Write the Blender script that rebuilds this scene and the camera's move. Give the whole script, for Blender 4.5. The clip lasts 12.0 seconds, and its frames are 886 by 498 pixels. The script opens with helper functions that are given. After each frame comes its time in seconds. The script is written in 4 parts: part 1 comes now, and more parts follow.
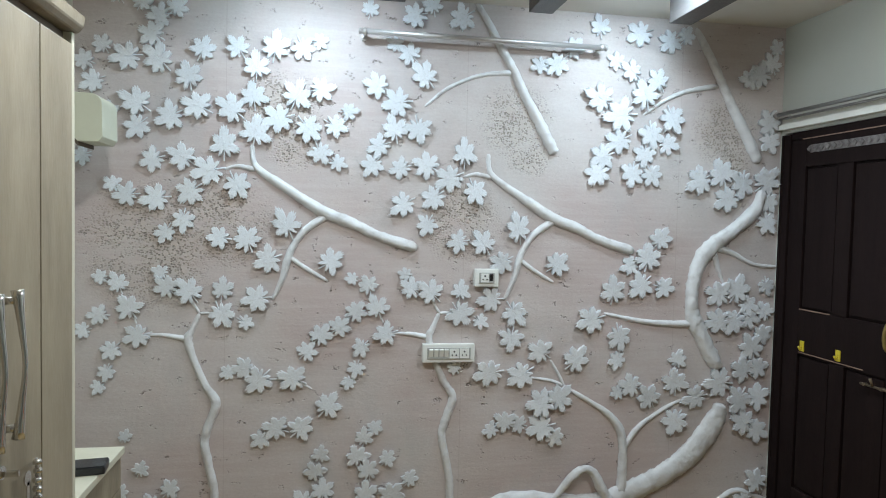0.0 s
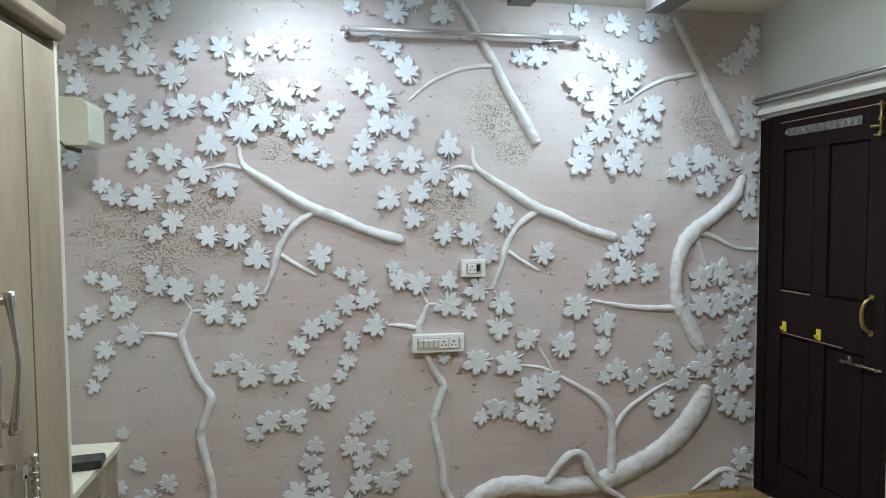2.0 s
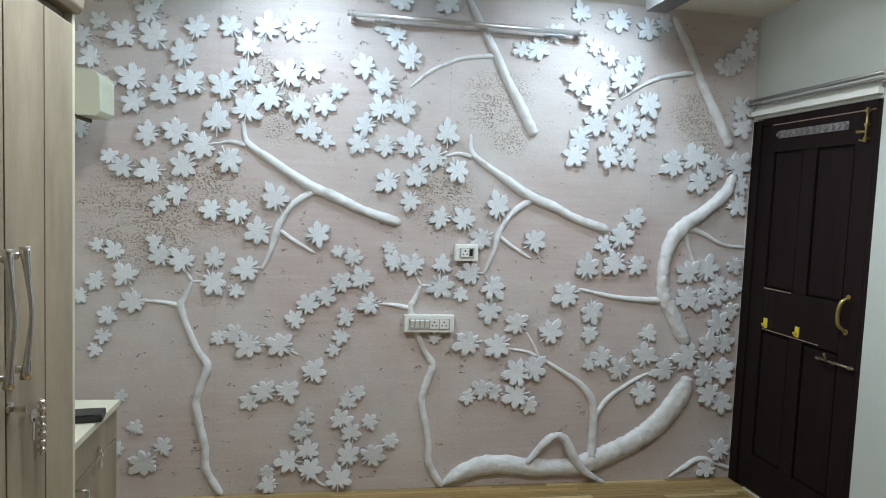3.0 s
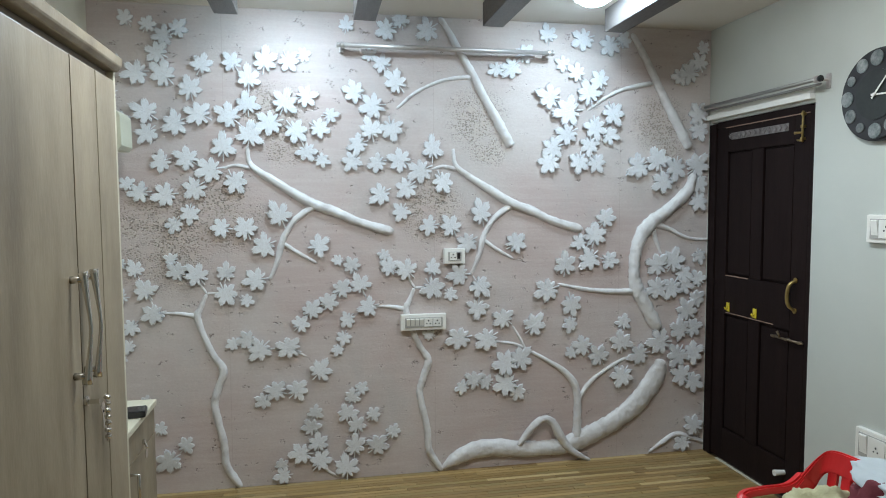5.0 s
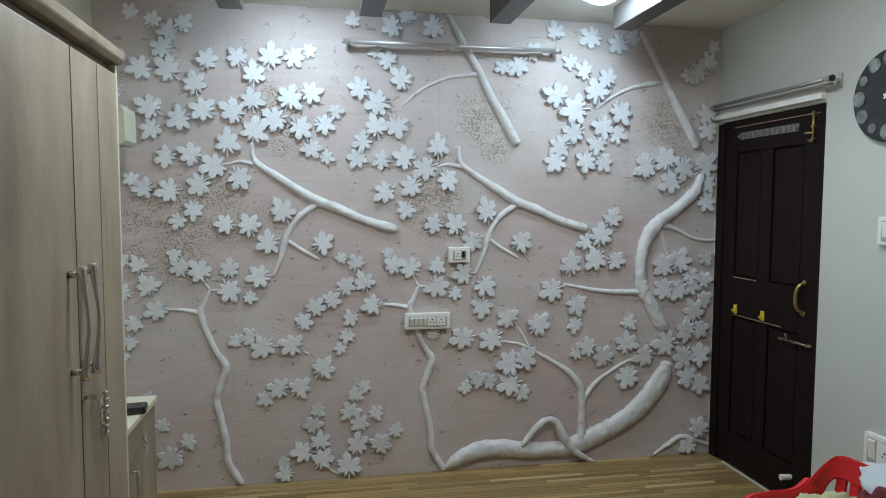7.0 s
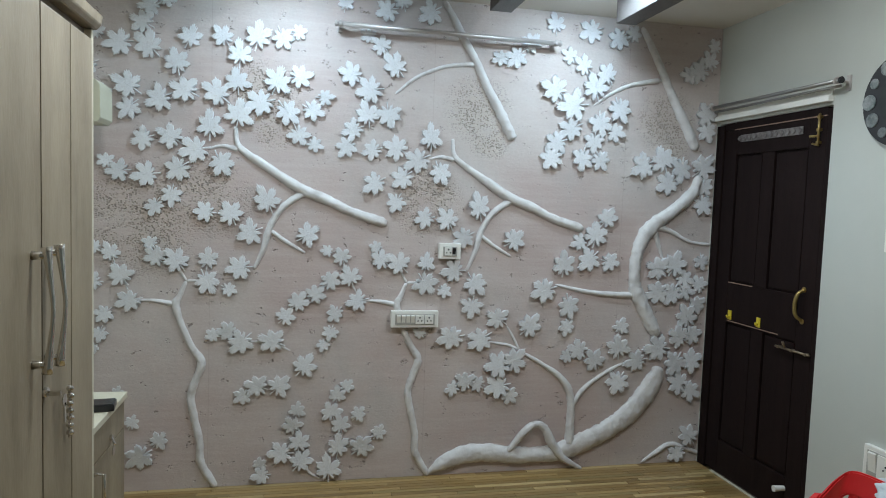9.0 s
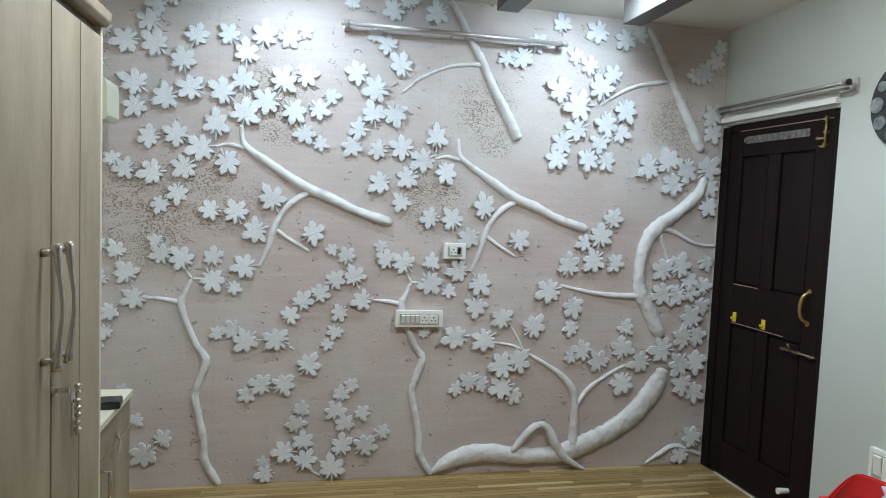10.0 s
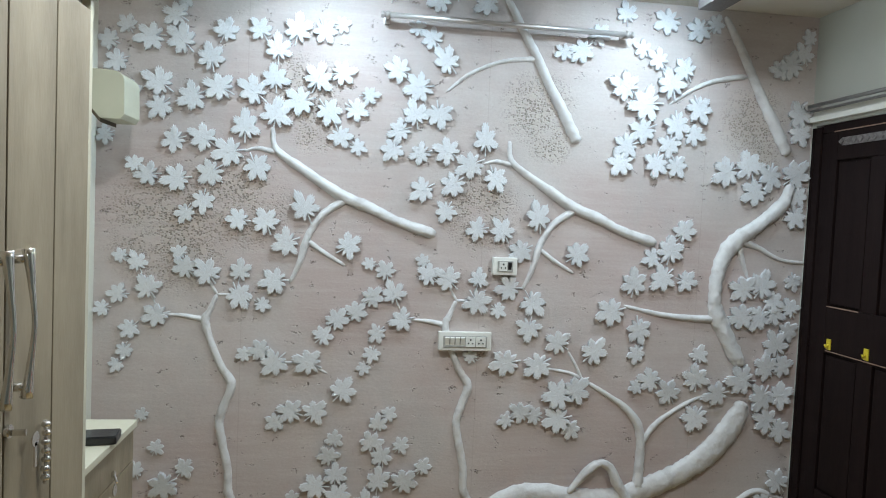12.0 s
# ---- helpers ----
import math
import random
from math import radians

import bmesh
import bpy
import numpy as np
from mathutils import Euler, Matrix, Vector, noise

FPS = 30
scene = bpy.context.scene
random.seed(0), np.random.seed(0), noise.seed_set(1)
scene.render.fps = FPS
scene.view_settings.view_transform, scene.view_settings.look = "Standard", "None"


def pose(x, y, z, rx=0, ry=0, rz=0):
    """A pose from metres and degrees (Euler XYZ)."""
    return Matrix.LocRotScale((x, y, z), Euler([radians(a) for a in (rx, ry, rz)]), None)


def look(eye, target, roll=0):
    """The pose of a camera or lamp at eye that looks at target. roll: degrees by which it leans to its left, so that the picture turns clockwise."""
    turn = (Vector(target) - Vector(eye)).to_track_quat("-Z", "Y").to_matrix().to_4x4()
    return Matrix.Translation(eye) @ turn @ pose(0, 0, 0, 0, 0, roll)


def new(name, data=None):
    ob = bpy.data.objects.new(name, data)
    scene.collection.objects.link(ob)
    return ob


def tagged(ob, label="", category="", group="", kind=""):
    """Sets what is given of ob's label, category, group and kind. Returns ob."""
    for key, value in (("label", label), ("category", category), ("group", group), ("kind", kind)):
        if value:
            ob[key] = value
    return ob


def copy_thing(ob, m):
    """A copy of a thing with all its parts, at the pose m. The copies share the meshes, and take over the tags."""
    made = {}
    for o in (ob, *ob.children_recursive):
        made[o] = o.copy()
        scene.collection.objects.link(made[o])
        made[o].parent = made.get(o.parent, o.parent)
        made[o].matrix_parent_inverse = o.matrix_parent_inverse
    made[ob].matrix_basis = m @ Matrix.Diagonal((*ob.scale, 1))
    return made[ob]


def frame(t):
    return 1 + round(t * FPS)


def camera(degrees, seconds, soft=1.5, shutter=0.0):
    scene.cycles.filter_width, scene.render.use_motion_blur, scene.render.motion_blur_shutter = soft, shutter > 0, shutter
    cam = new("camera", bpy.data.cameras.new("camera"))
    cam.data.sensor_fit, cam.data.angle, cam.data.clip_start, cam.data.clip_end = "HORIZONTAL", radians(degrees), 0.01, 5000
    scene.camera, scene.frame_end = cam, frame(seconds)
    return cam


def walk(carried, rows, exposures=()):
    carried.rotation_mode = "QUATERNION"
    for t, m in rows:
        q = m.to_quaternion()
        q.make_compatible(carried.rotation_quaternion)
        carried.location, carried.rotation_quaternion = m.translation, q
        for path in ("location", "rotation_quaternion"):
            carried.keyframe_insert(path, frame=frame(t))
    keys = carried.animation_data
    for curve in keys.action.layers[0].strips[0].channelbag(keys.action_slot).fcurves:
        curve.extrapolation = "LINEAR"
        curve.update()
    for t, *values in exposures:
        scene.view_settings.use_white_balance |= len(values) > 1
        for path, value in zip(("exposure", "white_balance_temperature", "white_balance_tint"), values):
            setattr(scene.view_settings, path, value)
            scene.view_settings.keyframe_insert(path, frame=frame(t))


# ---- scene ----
cam = camera(68.1, 12.0, soft=1.0)
PATH = [
    (0, (-0.051, -0.152, 1.528), (0.288, 1.818, 1.441), 1.3),
    (0.5, (-0.038, -0.173, 1.538), (0.35, 1.784, 1.4), 0.6),
    (1, (-0.022, -0.199, 1.53), (0.336, 1.766, 1.434), -0.8),
    (1.5, (-0.021, -0.21, 1.528), (0.327, 1.757, 1.428), -0.7),
    (2, (-0.015, -0.214, 1.529), (0.335, 1.752, 1.419), -0.3),
    (2.5, (-0.003, -0.243, 1.529), (0.358, 1.721, 1.418), 0.8),
    (2.7, (-0.003, -0.273, 1.508), (0.369, 1.687, 1.366), 2.0),
    (4.3, (0.019, -0.535, 1.534), (0.282, 1.442, 1.382), 1.0),
    (4.5, (-0.001, -0.579, 1.538), (0.312, 1.388, 1.357), 1.1),
    (5, (-0.057, -0.651, 1.541), (0.32, 1.309, 1.407), -0.3),
    (5.5, (-0.053, -0.671, 1.531), (0.365, 1.284, 1.467), -0.6),
    (6, (-0.007, -0.704, 1.55), (0.383, 1.253, 1.417), 0.1),
    (6.5, (-0.043, -0.63, 1.537), (0.323, 1.332, 1.412), -0.2),
    (7, (-0.043, -0.627, 1.535), (0.315, 1.336, 1.399), 0.2),
    (7.5, (-0.058, -0.577, 1.529), (0.33, 1.381, 1.403), 0.9),
    (7.7, (-0.055, -0.565, 1.532), (0.353, 1.389, 1.398), 1.1),
    (9.3, (-0.089, -0.469, 1.5), (0.332, 1.481, 1.362), 2.2),
    (9.5, (-0.089, -0.476, 1.51), (0.313, 1.478, 1.366), 2.2),
    (10, (-0.102, -0.471, 1.502), (0.319, 1.48, 1.366), 2.4),
    (10.5, (-0.096, -0.469, 1.498), (0.327, 1.482, 1.38), 3.0),
    (11, (-0.089, -0.425, 1.506), (0.28, 1.535, 1.351), 2.6),
    (11.5, (-0.037, -0.299, 1.468), (0.134, 1.69, 1.352), 2.8),
    (12, (-0.025, -0.13, 1.469), (0.246, 1.849, 1.377), 2.5),
]
walk(cam, [(t, look(eye, target, roll)) for t, eye, target, roll in PATH],
     exposures=[(0.0, 0.34), (2.5, 0.37), (4.5, 0.36), (5.0, 0.31), (5.5, 0.22), (6.0, -0.01), (6.5, -0.01), (7.5, 0.02), (9.5, 0.16), (10.0, 0.36), (10.5, 0.36), (12.0, 0.38)])

# ---- world and lights ----
world = bpy.data.worlds.new("world")
scene.world = world
world.use_nodes = True
world.node_tree.nodes["Background"].inputs[0].default_value = (0.8, 0.85, 0.9, 1)
world.node_tree.nodes["Background"].inputs[1].default_value = 0.3

CEIL = 2.58
# the last two are unseen, added to light the wall and room
LAMPS = [(-0.13, 2.53), (1.32, 2.49), (1.30, 1.48), (-0.30, 1.30)]


# ---- materials ----
def material(name, colour, rough=0.6, metal=0.0, second=None, scale=8.0, stretch=(1, 1, 1), amount=0.5, bump=0.0,
             bump_scale=60.0, spread=0.0, wear=None, wear_scale=3.0, rough_vary=0.12, spec=0.5, wear_from=0.55, deep=0.004):
    """Two scales of colour variation, roughness variation and fine relief, in object space."""
    m = bpy.data.materials.new(name)
    m.use_nodes = True
    nt = m.node_tree
    n, l = nt.nodes, nt.links
    b = n["Principled BSDF"]
    b.inputs["Metallic"].default_value = metal
    b.inputs["Specular IOR Level"].default_value = spec
    tex = n.new("ShaderNodeTexCoord")
    mp = n.new("ShaderNodeMapping")
    mp.inputs["Scale"].default_value = stretch
    l.new(tex.outputs["Object"], mp.inputs["Vector"])
    info = n.new("ShaderNodeObjectInfo")
    off = n.new("ShaderNodeVectorMath")
    off.operation = "MULTIPLY_ADD"
    l.new(info.outputs["Random"], off.inputs[0])
    off.inputs[1].default_value = (7.3, 5.1, 3.7)
    l.new(mp.outputs[0], off.inputs[2])
    big = n.new("ShaderNodeTexNoise")
    big.inputs["Scale"].default_value, big.inputs["Detail"].default_value, big.inputs["Roughness"].default_value = scale, 6, 0.65
    l.new(off.outputs[0], big.inputs["Vector"])
    ramp = n.new("ShaderNodeMapRange")
    ramp.inputs["From Min"].default_value, ramp.inputs["From Max"].default_value = 0.3, 0.7
    ramp.inputs["To Max"].default_value = amount
    l.new(big.outputs["Fac"], ramp.inputs["Value"])
    mix = n.new("ShaderNodeMix")
    mix.data_type = "RGBA"
    l.new(ramp.outputs[0], mix.inputs["Factor"])
    mix.inputs["A"].default_value = (*colour, 1)
    mix.inputs["B"].default_value = (*(second or tuple(c * 0.8 for c in colour)), 1)
    out = mix.outputs["Result"]
    if wear:
        w = n.new("ShaderNodeTexNoise")
        w.inputs["Scale"].default_value, w.inputs["Detail"].default_value = wear_scale, 8
        l.new(off.outputs[0], w.inputs["Vector"])
        wr = n.new("ShaderNodeMapRange")
        wr.inputs["From Min"].default_value, wr.inputs["From Max"].default_value = wear_from, wear_from + 0.2
        wr.inputs["To Max"].default_value = 0.6
        l.new(w.outputs["Fac"], wr.inputs["Value"])
        wm = n.new("ShaderNodeMix")
        wm.data_type = "RGBA"
        l.new(wr.outputs[0], wm.inputs["Factor"])
        l.new(out, wm.inputs["A"])
        wm.inputs["B"].default_value = (*wear, 1)
        out = wm.outputs["Result"]
    if spread:
        hsv = n.new("ShaderNodeHueSaturation")
        vr = n.new("ShaderNodeMapRange")
        vr.inputs["To Min"].default_value, vr.inputs["To Max"].default_value = 1 - spread, 1 + spread
        l.new(info.outputs["Random"], vr.inputs["Value"])
        l.new(vr.outputs[0], hsv.inputs["Value"])
        l.new(out, hsv.inputs["Color"])
        out = hsv.outputs["Color"]
    l.new(out, b.inputs["Base Color"])
    fine = n.new("ShaderNodeTexNoise")
    fine.inputs["Scale"].default_value, fine.inputs["Detail"].default_value = bump_scale, 5
    l.new(mp.outputs[0], fine.inputs["Vector"])
    rr = n.new("ShaderNodeMapRange")
    rr.inputs["To Min"].default_value, rr.inputs["To Max"].default_value = max(0.02, rough - rough_vary), min(1, rough + rough_vary)
    l.new(fine.outputs["Fac"], rr.inputs["Value"])
    l.new(rr.outputs[0], b.inputs["Roughness"])
    if bump:
        bp = n.new("ShaderNodeBump")
        bp.inputs["Strength"].default_value, bp.inputs["Distance"].default_value = bump, deep
        l.new(fine.outputs["Fac"], bp.inputs["Height"])
        l.new(bp.outputs[0], b.inputs["Normal"])
    return m


def stone_material():
    """Rose-beige travertine wallpaper: horizontal veins, scattered dark pits, honeycombed patches."""
    m = bpy.data.materials.new("rose_travertine_wallpaper")
    m.use_nodes = True
    nt = m.node_tree
    n, l = nt.nodes, nt.links
    b = n["Principled BSDF"]
    tex = n.new("ShaderNodeTexCoord")

    def mapped(sx, sy, sz):
        mp = n.new("ShaderNodeMapping")
        mp.inputs["Scale"].default_value = (sx, sy, sz)
        l.new(tex.outputs["Object"], mp.inputs["Vector"])
        return mp.outputs[0]

    def noise_tex(vec, scale, detail=6, rough=0.6):
        t = n.new("ShaderNodeTexNoise")
        t.inputs["Scale"].default_value, t.inputs["Detail"].default_value, t.inputs["Roughness"].default_value = scale, detail, rough
        l.new(vec, t.inputs["Vector"])
        return t.outputs["Fac"]

    def rng(v, a, c, lo=0.0, hi=1.0):
        r = n.new("ShaderNodeMapRange")
        for k, x in (("From Min", a), ("From Max", c), ("To Min", lo), ("To Max", hi)):
            r.inputs[k].default_value = x
        l.new(v, r.inputs["Value"])
        return r.outputs[0]

    def mul(a, c):
        r = n.new("ShaderNodeMath")
        r.operation = "MULTIPLY"
        l.new(a, r.inputs[0])
        l.new(c, r.inputs[1])
        return r.outputs[0]

    def blend(f, a, c):
        r = n.new("ShaderNodeMix")
        r.data_type = "RGBA"
        l.new(f, r.inputs["Factor"])
        for k, x in (("A", a), ("B", c)):
            if isinstance(x, tuple):
                r.inputs[k].default_value = (*x, 1)
            else:
                l.new(x, r.inputs[k])
        return r.outputs["Result"]

    cloud = rng(noise_tex(mapped(1, 1, 1.3), 1.1, 6), 0.38, 0.60)
    veins = rng(noise_tex(mapped(0.8, 1, 9.0), 3.0, 8, 0.7), 0.45, 0.75, 0, 0.55)
    grain = rng(noise_tex(mapped(1, 1, 1.5), 60.0, 4), 0.35, 0.75, 0, 0.3)
    col = blend(cloud, ROSE_A, ROSE_B)
    col = blend(veins, col, ROSE_C)
    col = blend(grain, col, ROSE_D)
    # broad greyish washes, spread at random
    wash = rng(noise_tex(mapped(1.3, 1, 0.8), 1.7, 7, 0.68), 0.50, 0.72, 0, 0.55)
    col = blend(wash, col, (0.42, 0.395, 0.385))
    # pits: small dark holes, dense in patches, sparse elsewhere
    vor = n.new("ShaderNodeTexVoronoi")
    vor.inputs["Scale"].default_value = 84.0
    l.new(mapped(1, 1, 1.25), vor.inputs["Vector"])
    hole = rng(vor.outputs["Distance"], 0.30, 0.52, 1, 0)
    # honeycombed patches, at the same place in each repeat of the pattern
    sep = n.new("ShaderNodeSeparateXYZ")
    l.new(tex.outputs["Object"], sep.inputs[0])
    wrap = n.new("ShaderNodeMath")
    wrap.operation = "WRAP"
    l.new(sep.outputs["X"], wrap.inputs[0])
    wrap.inputs[1].default_value, wrap.inputs[2].default_value = -0.01, -1.135
    spot = n.new("ShaderNodeCombineXYZ")
    l.new(wrap.outputs[0], spot.inputs["X"])
    l.new(sep.outputs["Z"], spot.inputs["Z"])

    flat = n.new("ShaderNodeCombineXYZ")
    l.new(sep.outputs["X"], flat.inputs["X"])
    l.new(sep.outputs["Z"], flat.inputs["Z"])

    def near(x, z, r, source=spot):
        d = n.new("ShaderNodeVectorMath")
        d.operation = "DISTANCE"
        l.new(source.outputs[0], d.inputs[0])
        d.inputs[1].default_value = (x, 0, z)
        return rng(d.outputs["Value"], r * 0.55, r * 1.25, 1, 0)

    def most(a, c):
        r = n.new("ShaderNodeMath")
        r.operation = "MAXIMUM"
        l.new(a, r.inputs[0])
        l.new(c, r.inputs[1])
        return r.outputs[0]

    area = most(most(most(near(-0.55, 1.50, 0.20, flat), near(0.58, 1.50, 0.17, flat)), near(-0.86, 1.38, 0.27, flat)), most(near(-0.28, 2.02, 0.17), near(-0.22, 1.85, 0.10)))
    dense = mul(area, rng(noise_tex(mapped(1, 1, 1.3), 6.0, 3), 0.34, 0.50))
    sparse = rng(noise_tex(mapped(1, 1, 1.6), 12.0, 3), 0.605, 0.67)
    where = n.new("ShaderNodeMath")
    where.operation = "MAXIMUM"
    l.new(mul(dense, rng(noise_tex(mapped(1, 1, 1), 30.0, 2), 0.32, 0.48)), where.inputs[0])
    l.new(sparse, where.inputs[1])
    pits = mul(hole, where.outputs[0])
    col = blend(rng(dense, 0, 1, 0, 0.28), col, (0.50, 0.43, 0.33))
    col = blend(rng(pits, 0, 1, 0, 0.54), col, (0.13, 0.095, 0.08))
    # faint joint between two sheets of the pattern
    gap = n.new("ShaderNodeMath")
    gap.operation = "COMPARE"
    l.new(wrap.outputs[0], gap.inputs[0])
    gap.inputs[1].default_value, gap.inputs[2].default_value = -0.53, 0.0022
    col = blend(rng(gap.outputs[0], 0, 1, 0, 0.18), col, (0.30, 0.23, 0.19))
    l.new(col, b.inputs["Base Color"])
    b.inputs["Roughness"].default_value = 0.42
    b.inputs["Specular IOR Level"].default_value = 0.35
    rough = rng(noise_tex(mapped(1, 1, 1), 25.0, 4), 0.3, 0.7, 0.55, 0.78)
    l.new(rough, b.inputs["Roughness"])
    h = n.new("ShaderNodeMath")
    h.operation = "MULTIPLY_ADD"
    l.new(pits, h.inputs[0])
    h.inputs[1].default_value = -1.0
    l.new(rng(noise_tex(mapped(1, 1, 1.6), 45.0, 6), 0, 1, 0, 0.4), h.inputs[2])
    bp = n.new("ShaderNodeBump")
    bp.inputs["Strength"].default_value, bp.inputs["Distance"].default_value = 0.8, 0.006
    l.new(h.outputs[0], bp.inputs["Height"])
    l.new(bp.outputs[0], b.inputs["Normal"])
    return m


def glow_material(name, colour, strength):
    m = bpy.data.materials.new(name)
    m.use_nodes = True
    b = m.node_tree.nodes["Principled BSDF"]
    b.inputs["Base Color"].default_value = (0.9, 0.9, 0.9, 1)
    b.inputs["Emission Color"].default_value = (*colour, 1)
    b.inputs["Emission Strength"].default_value = strength
    return m


ROSE_A, ROSE_B, ROSE_C, ROSE_D = (0.56, 0.505, 0.48), (0.505, 0.41, 0.385), (0.63, 0.57, 0.545), (0.44, 0.345, 0.32)
STONE = stone_material()
LEAF = material("white_leaf_wallpaper", (0.71, 0.72, 0.74), 0.64, second=(0.62, 0.615, 0.625), scale=9, amount=0.7, bump=0.25,
                bump_scale=90, spread=0.07, wear=(0.50, 0.44, 0.42), wear_scale=14)
BARK = material("white_bark_wallpaper", (0.72, 0.71, 0.71), 0.6, second=(0.58, 0.55, 0.54), scale=9, amount=0.8,
                bump=1.0, bump_scale=18, deep=0.009, wear=(0.42, 0.38, 0.365), wear_scale=15, wear_from=0.52)
PAINT = material("pale_green_wall_paint", (0.505, 0.525, 0.49), 0.55, second=(0.465, 0.485, 0.45), scale=2.5, amount=0.7, bump=0.12, bump_scale=120,
                 wear=(0.53, 0.54, 0.495), wear_scale=1.6)
CREAM_WALL = material("cream_wall_paint", (0.74, 0.73, 0.64), 0.6, second=(0.68, 0.67, 0.58), scale=2, amount=0.7, bump=0.1, bump_scale=110)
CEILING = material("white_ceiling_paint", (0.72, 0.68, 0.62), 0.7, second=(0.67, 0.62, 0.56), scale=1.8, amount=0.8, bump=0.1, bump_scale=100)
BEAM = material("dark_walnut_laminate", (0.055, 0.048, 0.046), 0.38, second=(0.09, 0.075, 0.068), scale=5, stretch=(8, 1, 8), amount=0.8, bump=0.15,
                bump_scale=40)
OAK = material("light_oak_laminate", (0.33, 0.272, 0.190), 0.42, second=(0.185, 0.148, 0.098), scale=1.7, stretch=(3.4, 3.4, 0.8), amount=1.0, bump=0.12,
               bump_scale=40, wear=(0.125, 0.098, 0.066), wear_scale=2.2, wear_from=0.52)
OAK_EDGE = material("pale_edge_band", (0.56, 0.53, 0.42), 0.45, second=(0.49, 0.455, 0.35), scale=4, stretch=(4, 4, 0.5), amount=0.6, bump=0.05)
CORBEL = material("olive_cream_laminate", (0.52, 0.51, 0.40), 0.5, second=(0.46, 0.45, 0.34), scale=5, amount=0.7, bump=0.06)
GROOVE = material("dark_gap", (0.10, 0.075, 0.05), 0.7, scale=5)
DOOR = material("dark_brown_door_polish", (0.015, 0.0085, 0.008), 0.6, spec=0.10, second=(0.009, 0.005, 0.005), scale=3, stretch=(6, 6, 0.5), amount=0.9,
                bump=0.12, bump_scale=45)
WHITE = material("white_plastic", (0.78, 0.77, 0.73), 0.32, second=(0.72, 0.70, 0.65), scale=12, amount=0.5)
SWITCH_SHADE = material("shaded_white_plastic", (0.40, 0.39, 0.36), 0.35, scale=14)
BLACK = material("black_plastic", (0.015, 0.015, 0.017), 0.35, second=(0.025, 0.025, 0.027), scale=15)
CHROME = material("polished_steel", (0.80, 0.78, 0.75), 0.16, 1.0, second=(0.6, 0.58, 0.56), scale=10, amount=0.5, rough_vary=0.06)
STEEL = material("brushed_steel_tube", (0.56, 0.52, 0.50), 0.38, 0.6, second=(0.40, 0.365, 0.345), scale=14, stretch=(0.3, 3, 3), amount=0.7)
GREY_STEEL = material("dull_grey_steel_tube", (0.33, 0.33, 0.32), 0.4, 0.7, second=(0.22, 0.22, 0.215), scale=14, stretch=(3, 0.3, 3), amount=0.7)
BRASS = material("worn_brass", (0.46, 0.34, 0.13), 0.38, 0.9, second=(0.28, 0.20, 0.08), scale=25, amount=0.8, bump=0.1)
DULL_BRASS = material("tarnished_brass", (0.30, 0.235, 0.16), 0.42, 0.8, second=(0.17, 0.13, 0.09), scale=25, amount=0.8, bump=0.1)
YELLOW = material("yellow_plastic", (0.62, 0.50, 0.04), 0.35, second=(0.7, 0.5, 0.02), scale=20)
RED = material("red_moulded_plastic", (0.62, 0.018, 0.022), 0.33, second=(0.5, 0.012, 0.016), scale=6, amount=0.6, bump=0.05, bump_scale=80)
FOIL = material("silver_foil_strip", (0.34, 0.32, 0.31), 0.4, 0.6, second=(0.12, 0.10, 0.10), scale=40, amount=1.0, bump=0.3, bump_scale=120)
CLOTH_WHITE = material("pale_blue_white_cloth", (0.50, 0.54, 0.56), 0.85, second=(0.36, 0.42, 0.46), scale=5, amount=0.7, bump=0.3, bump_scale=200)
CLOTH_YELLOW = material("pale_olive_cloth", (0.36, 0.34, 0.19), 0.85, second=(0.46, 0.44, 0.29), scale=9, amount=0.8, bump=0.3, bump_scale=200)
CLOTH_TEAL = material("teal_green_cloth", (0.03, 0.28, 0.20), 0.85, second=(0.02, 0.2, 0.15), scale=8, bump=0.3, bump_scale=200)
CLOTH_MAROON = material("maroon_cloth", (0.14, 0.02, 0.03), 0.85, second=(0.09, 0.015, 0.02), scale=8, bump=0.3, bump_scale=200)
PHONE_GLASS = material("black_glass", (0.01, 0.012, 0.014), 0.08, second=(0.02, 0.022, 0.024), scale=8)
DISC = material("silver_photo_disc", (0.30, 0.31, 0.305), 0.4, 0.2, second=(0.05, 0.075, 0.075), scale=30, amount=1.0, spread=0.25)
DIAL = material("dark_grey_dial", (0.012, 0.015, 0.014), 0.5, second=(0.022, 0.026, 0.024), scale=10, amount=0.8)
FLOOR_GROUT = material("dark_floor_joint", (0.10, 0.065, 0.03), 0.6)
STRIPS = [material("bamboo_strip_" + w, c, 0.34, second=d, scale=4, stretch=(0.5, 8, 8), amount=0.9, bump=0.12, bump_scale=60, spread=0.16)
          for w, c, d in (("honey", (0.36, 0.24, 0.10), (0.28, 0.18, 0.07)), ("brown", (0.22, 0.135, 0.05), (0.28, 0.18, 0.07)),
                          ("olive", (0.29, 0.21, 0.085), (0.22, 0.15, 0.06)), ("straw", (0.46, 0.34, 0.17), (0.37, 0.26, 0.11)))]
LAMP_GLOW = glow_material("lit_lamp_diffuser", (0.71, 0.96, 1.15), 124.0)
# stronger glow for the two added lamps out of view
LAMP_FILL = glow_material("added_fill_diffuser", (0.870, 0.955, 1.00), 236.0)


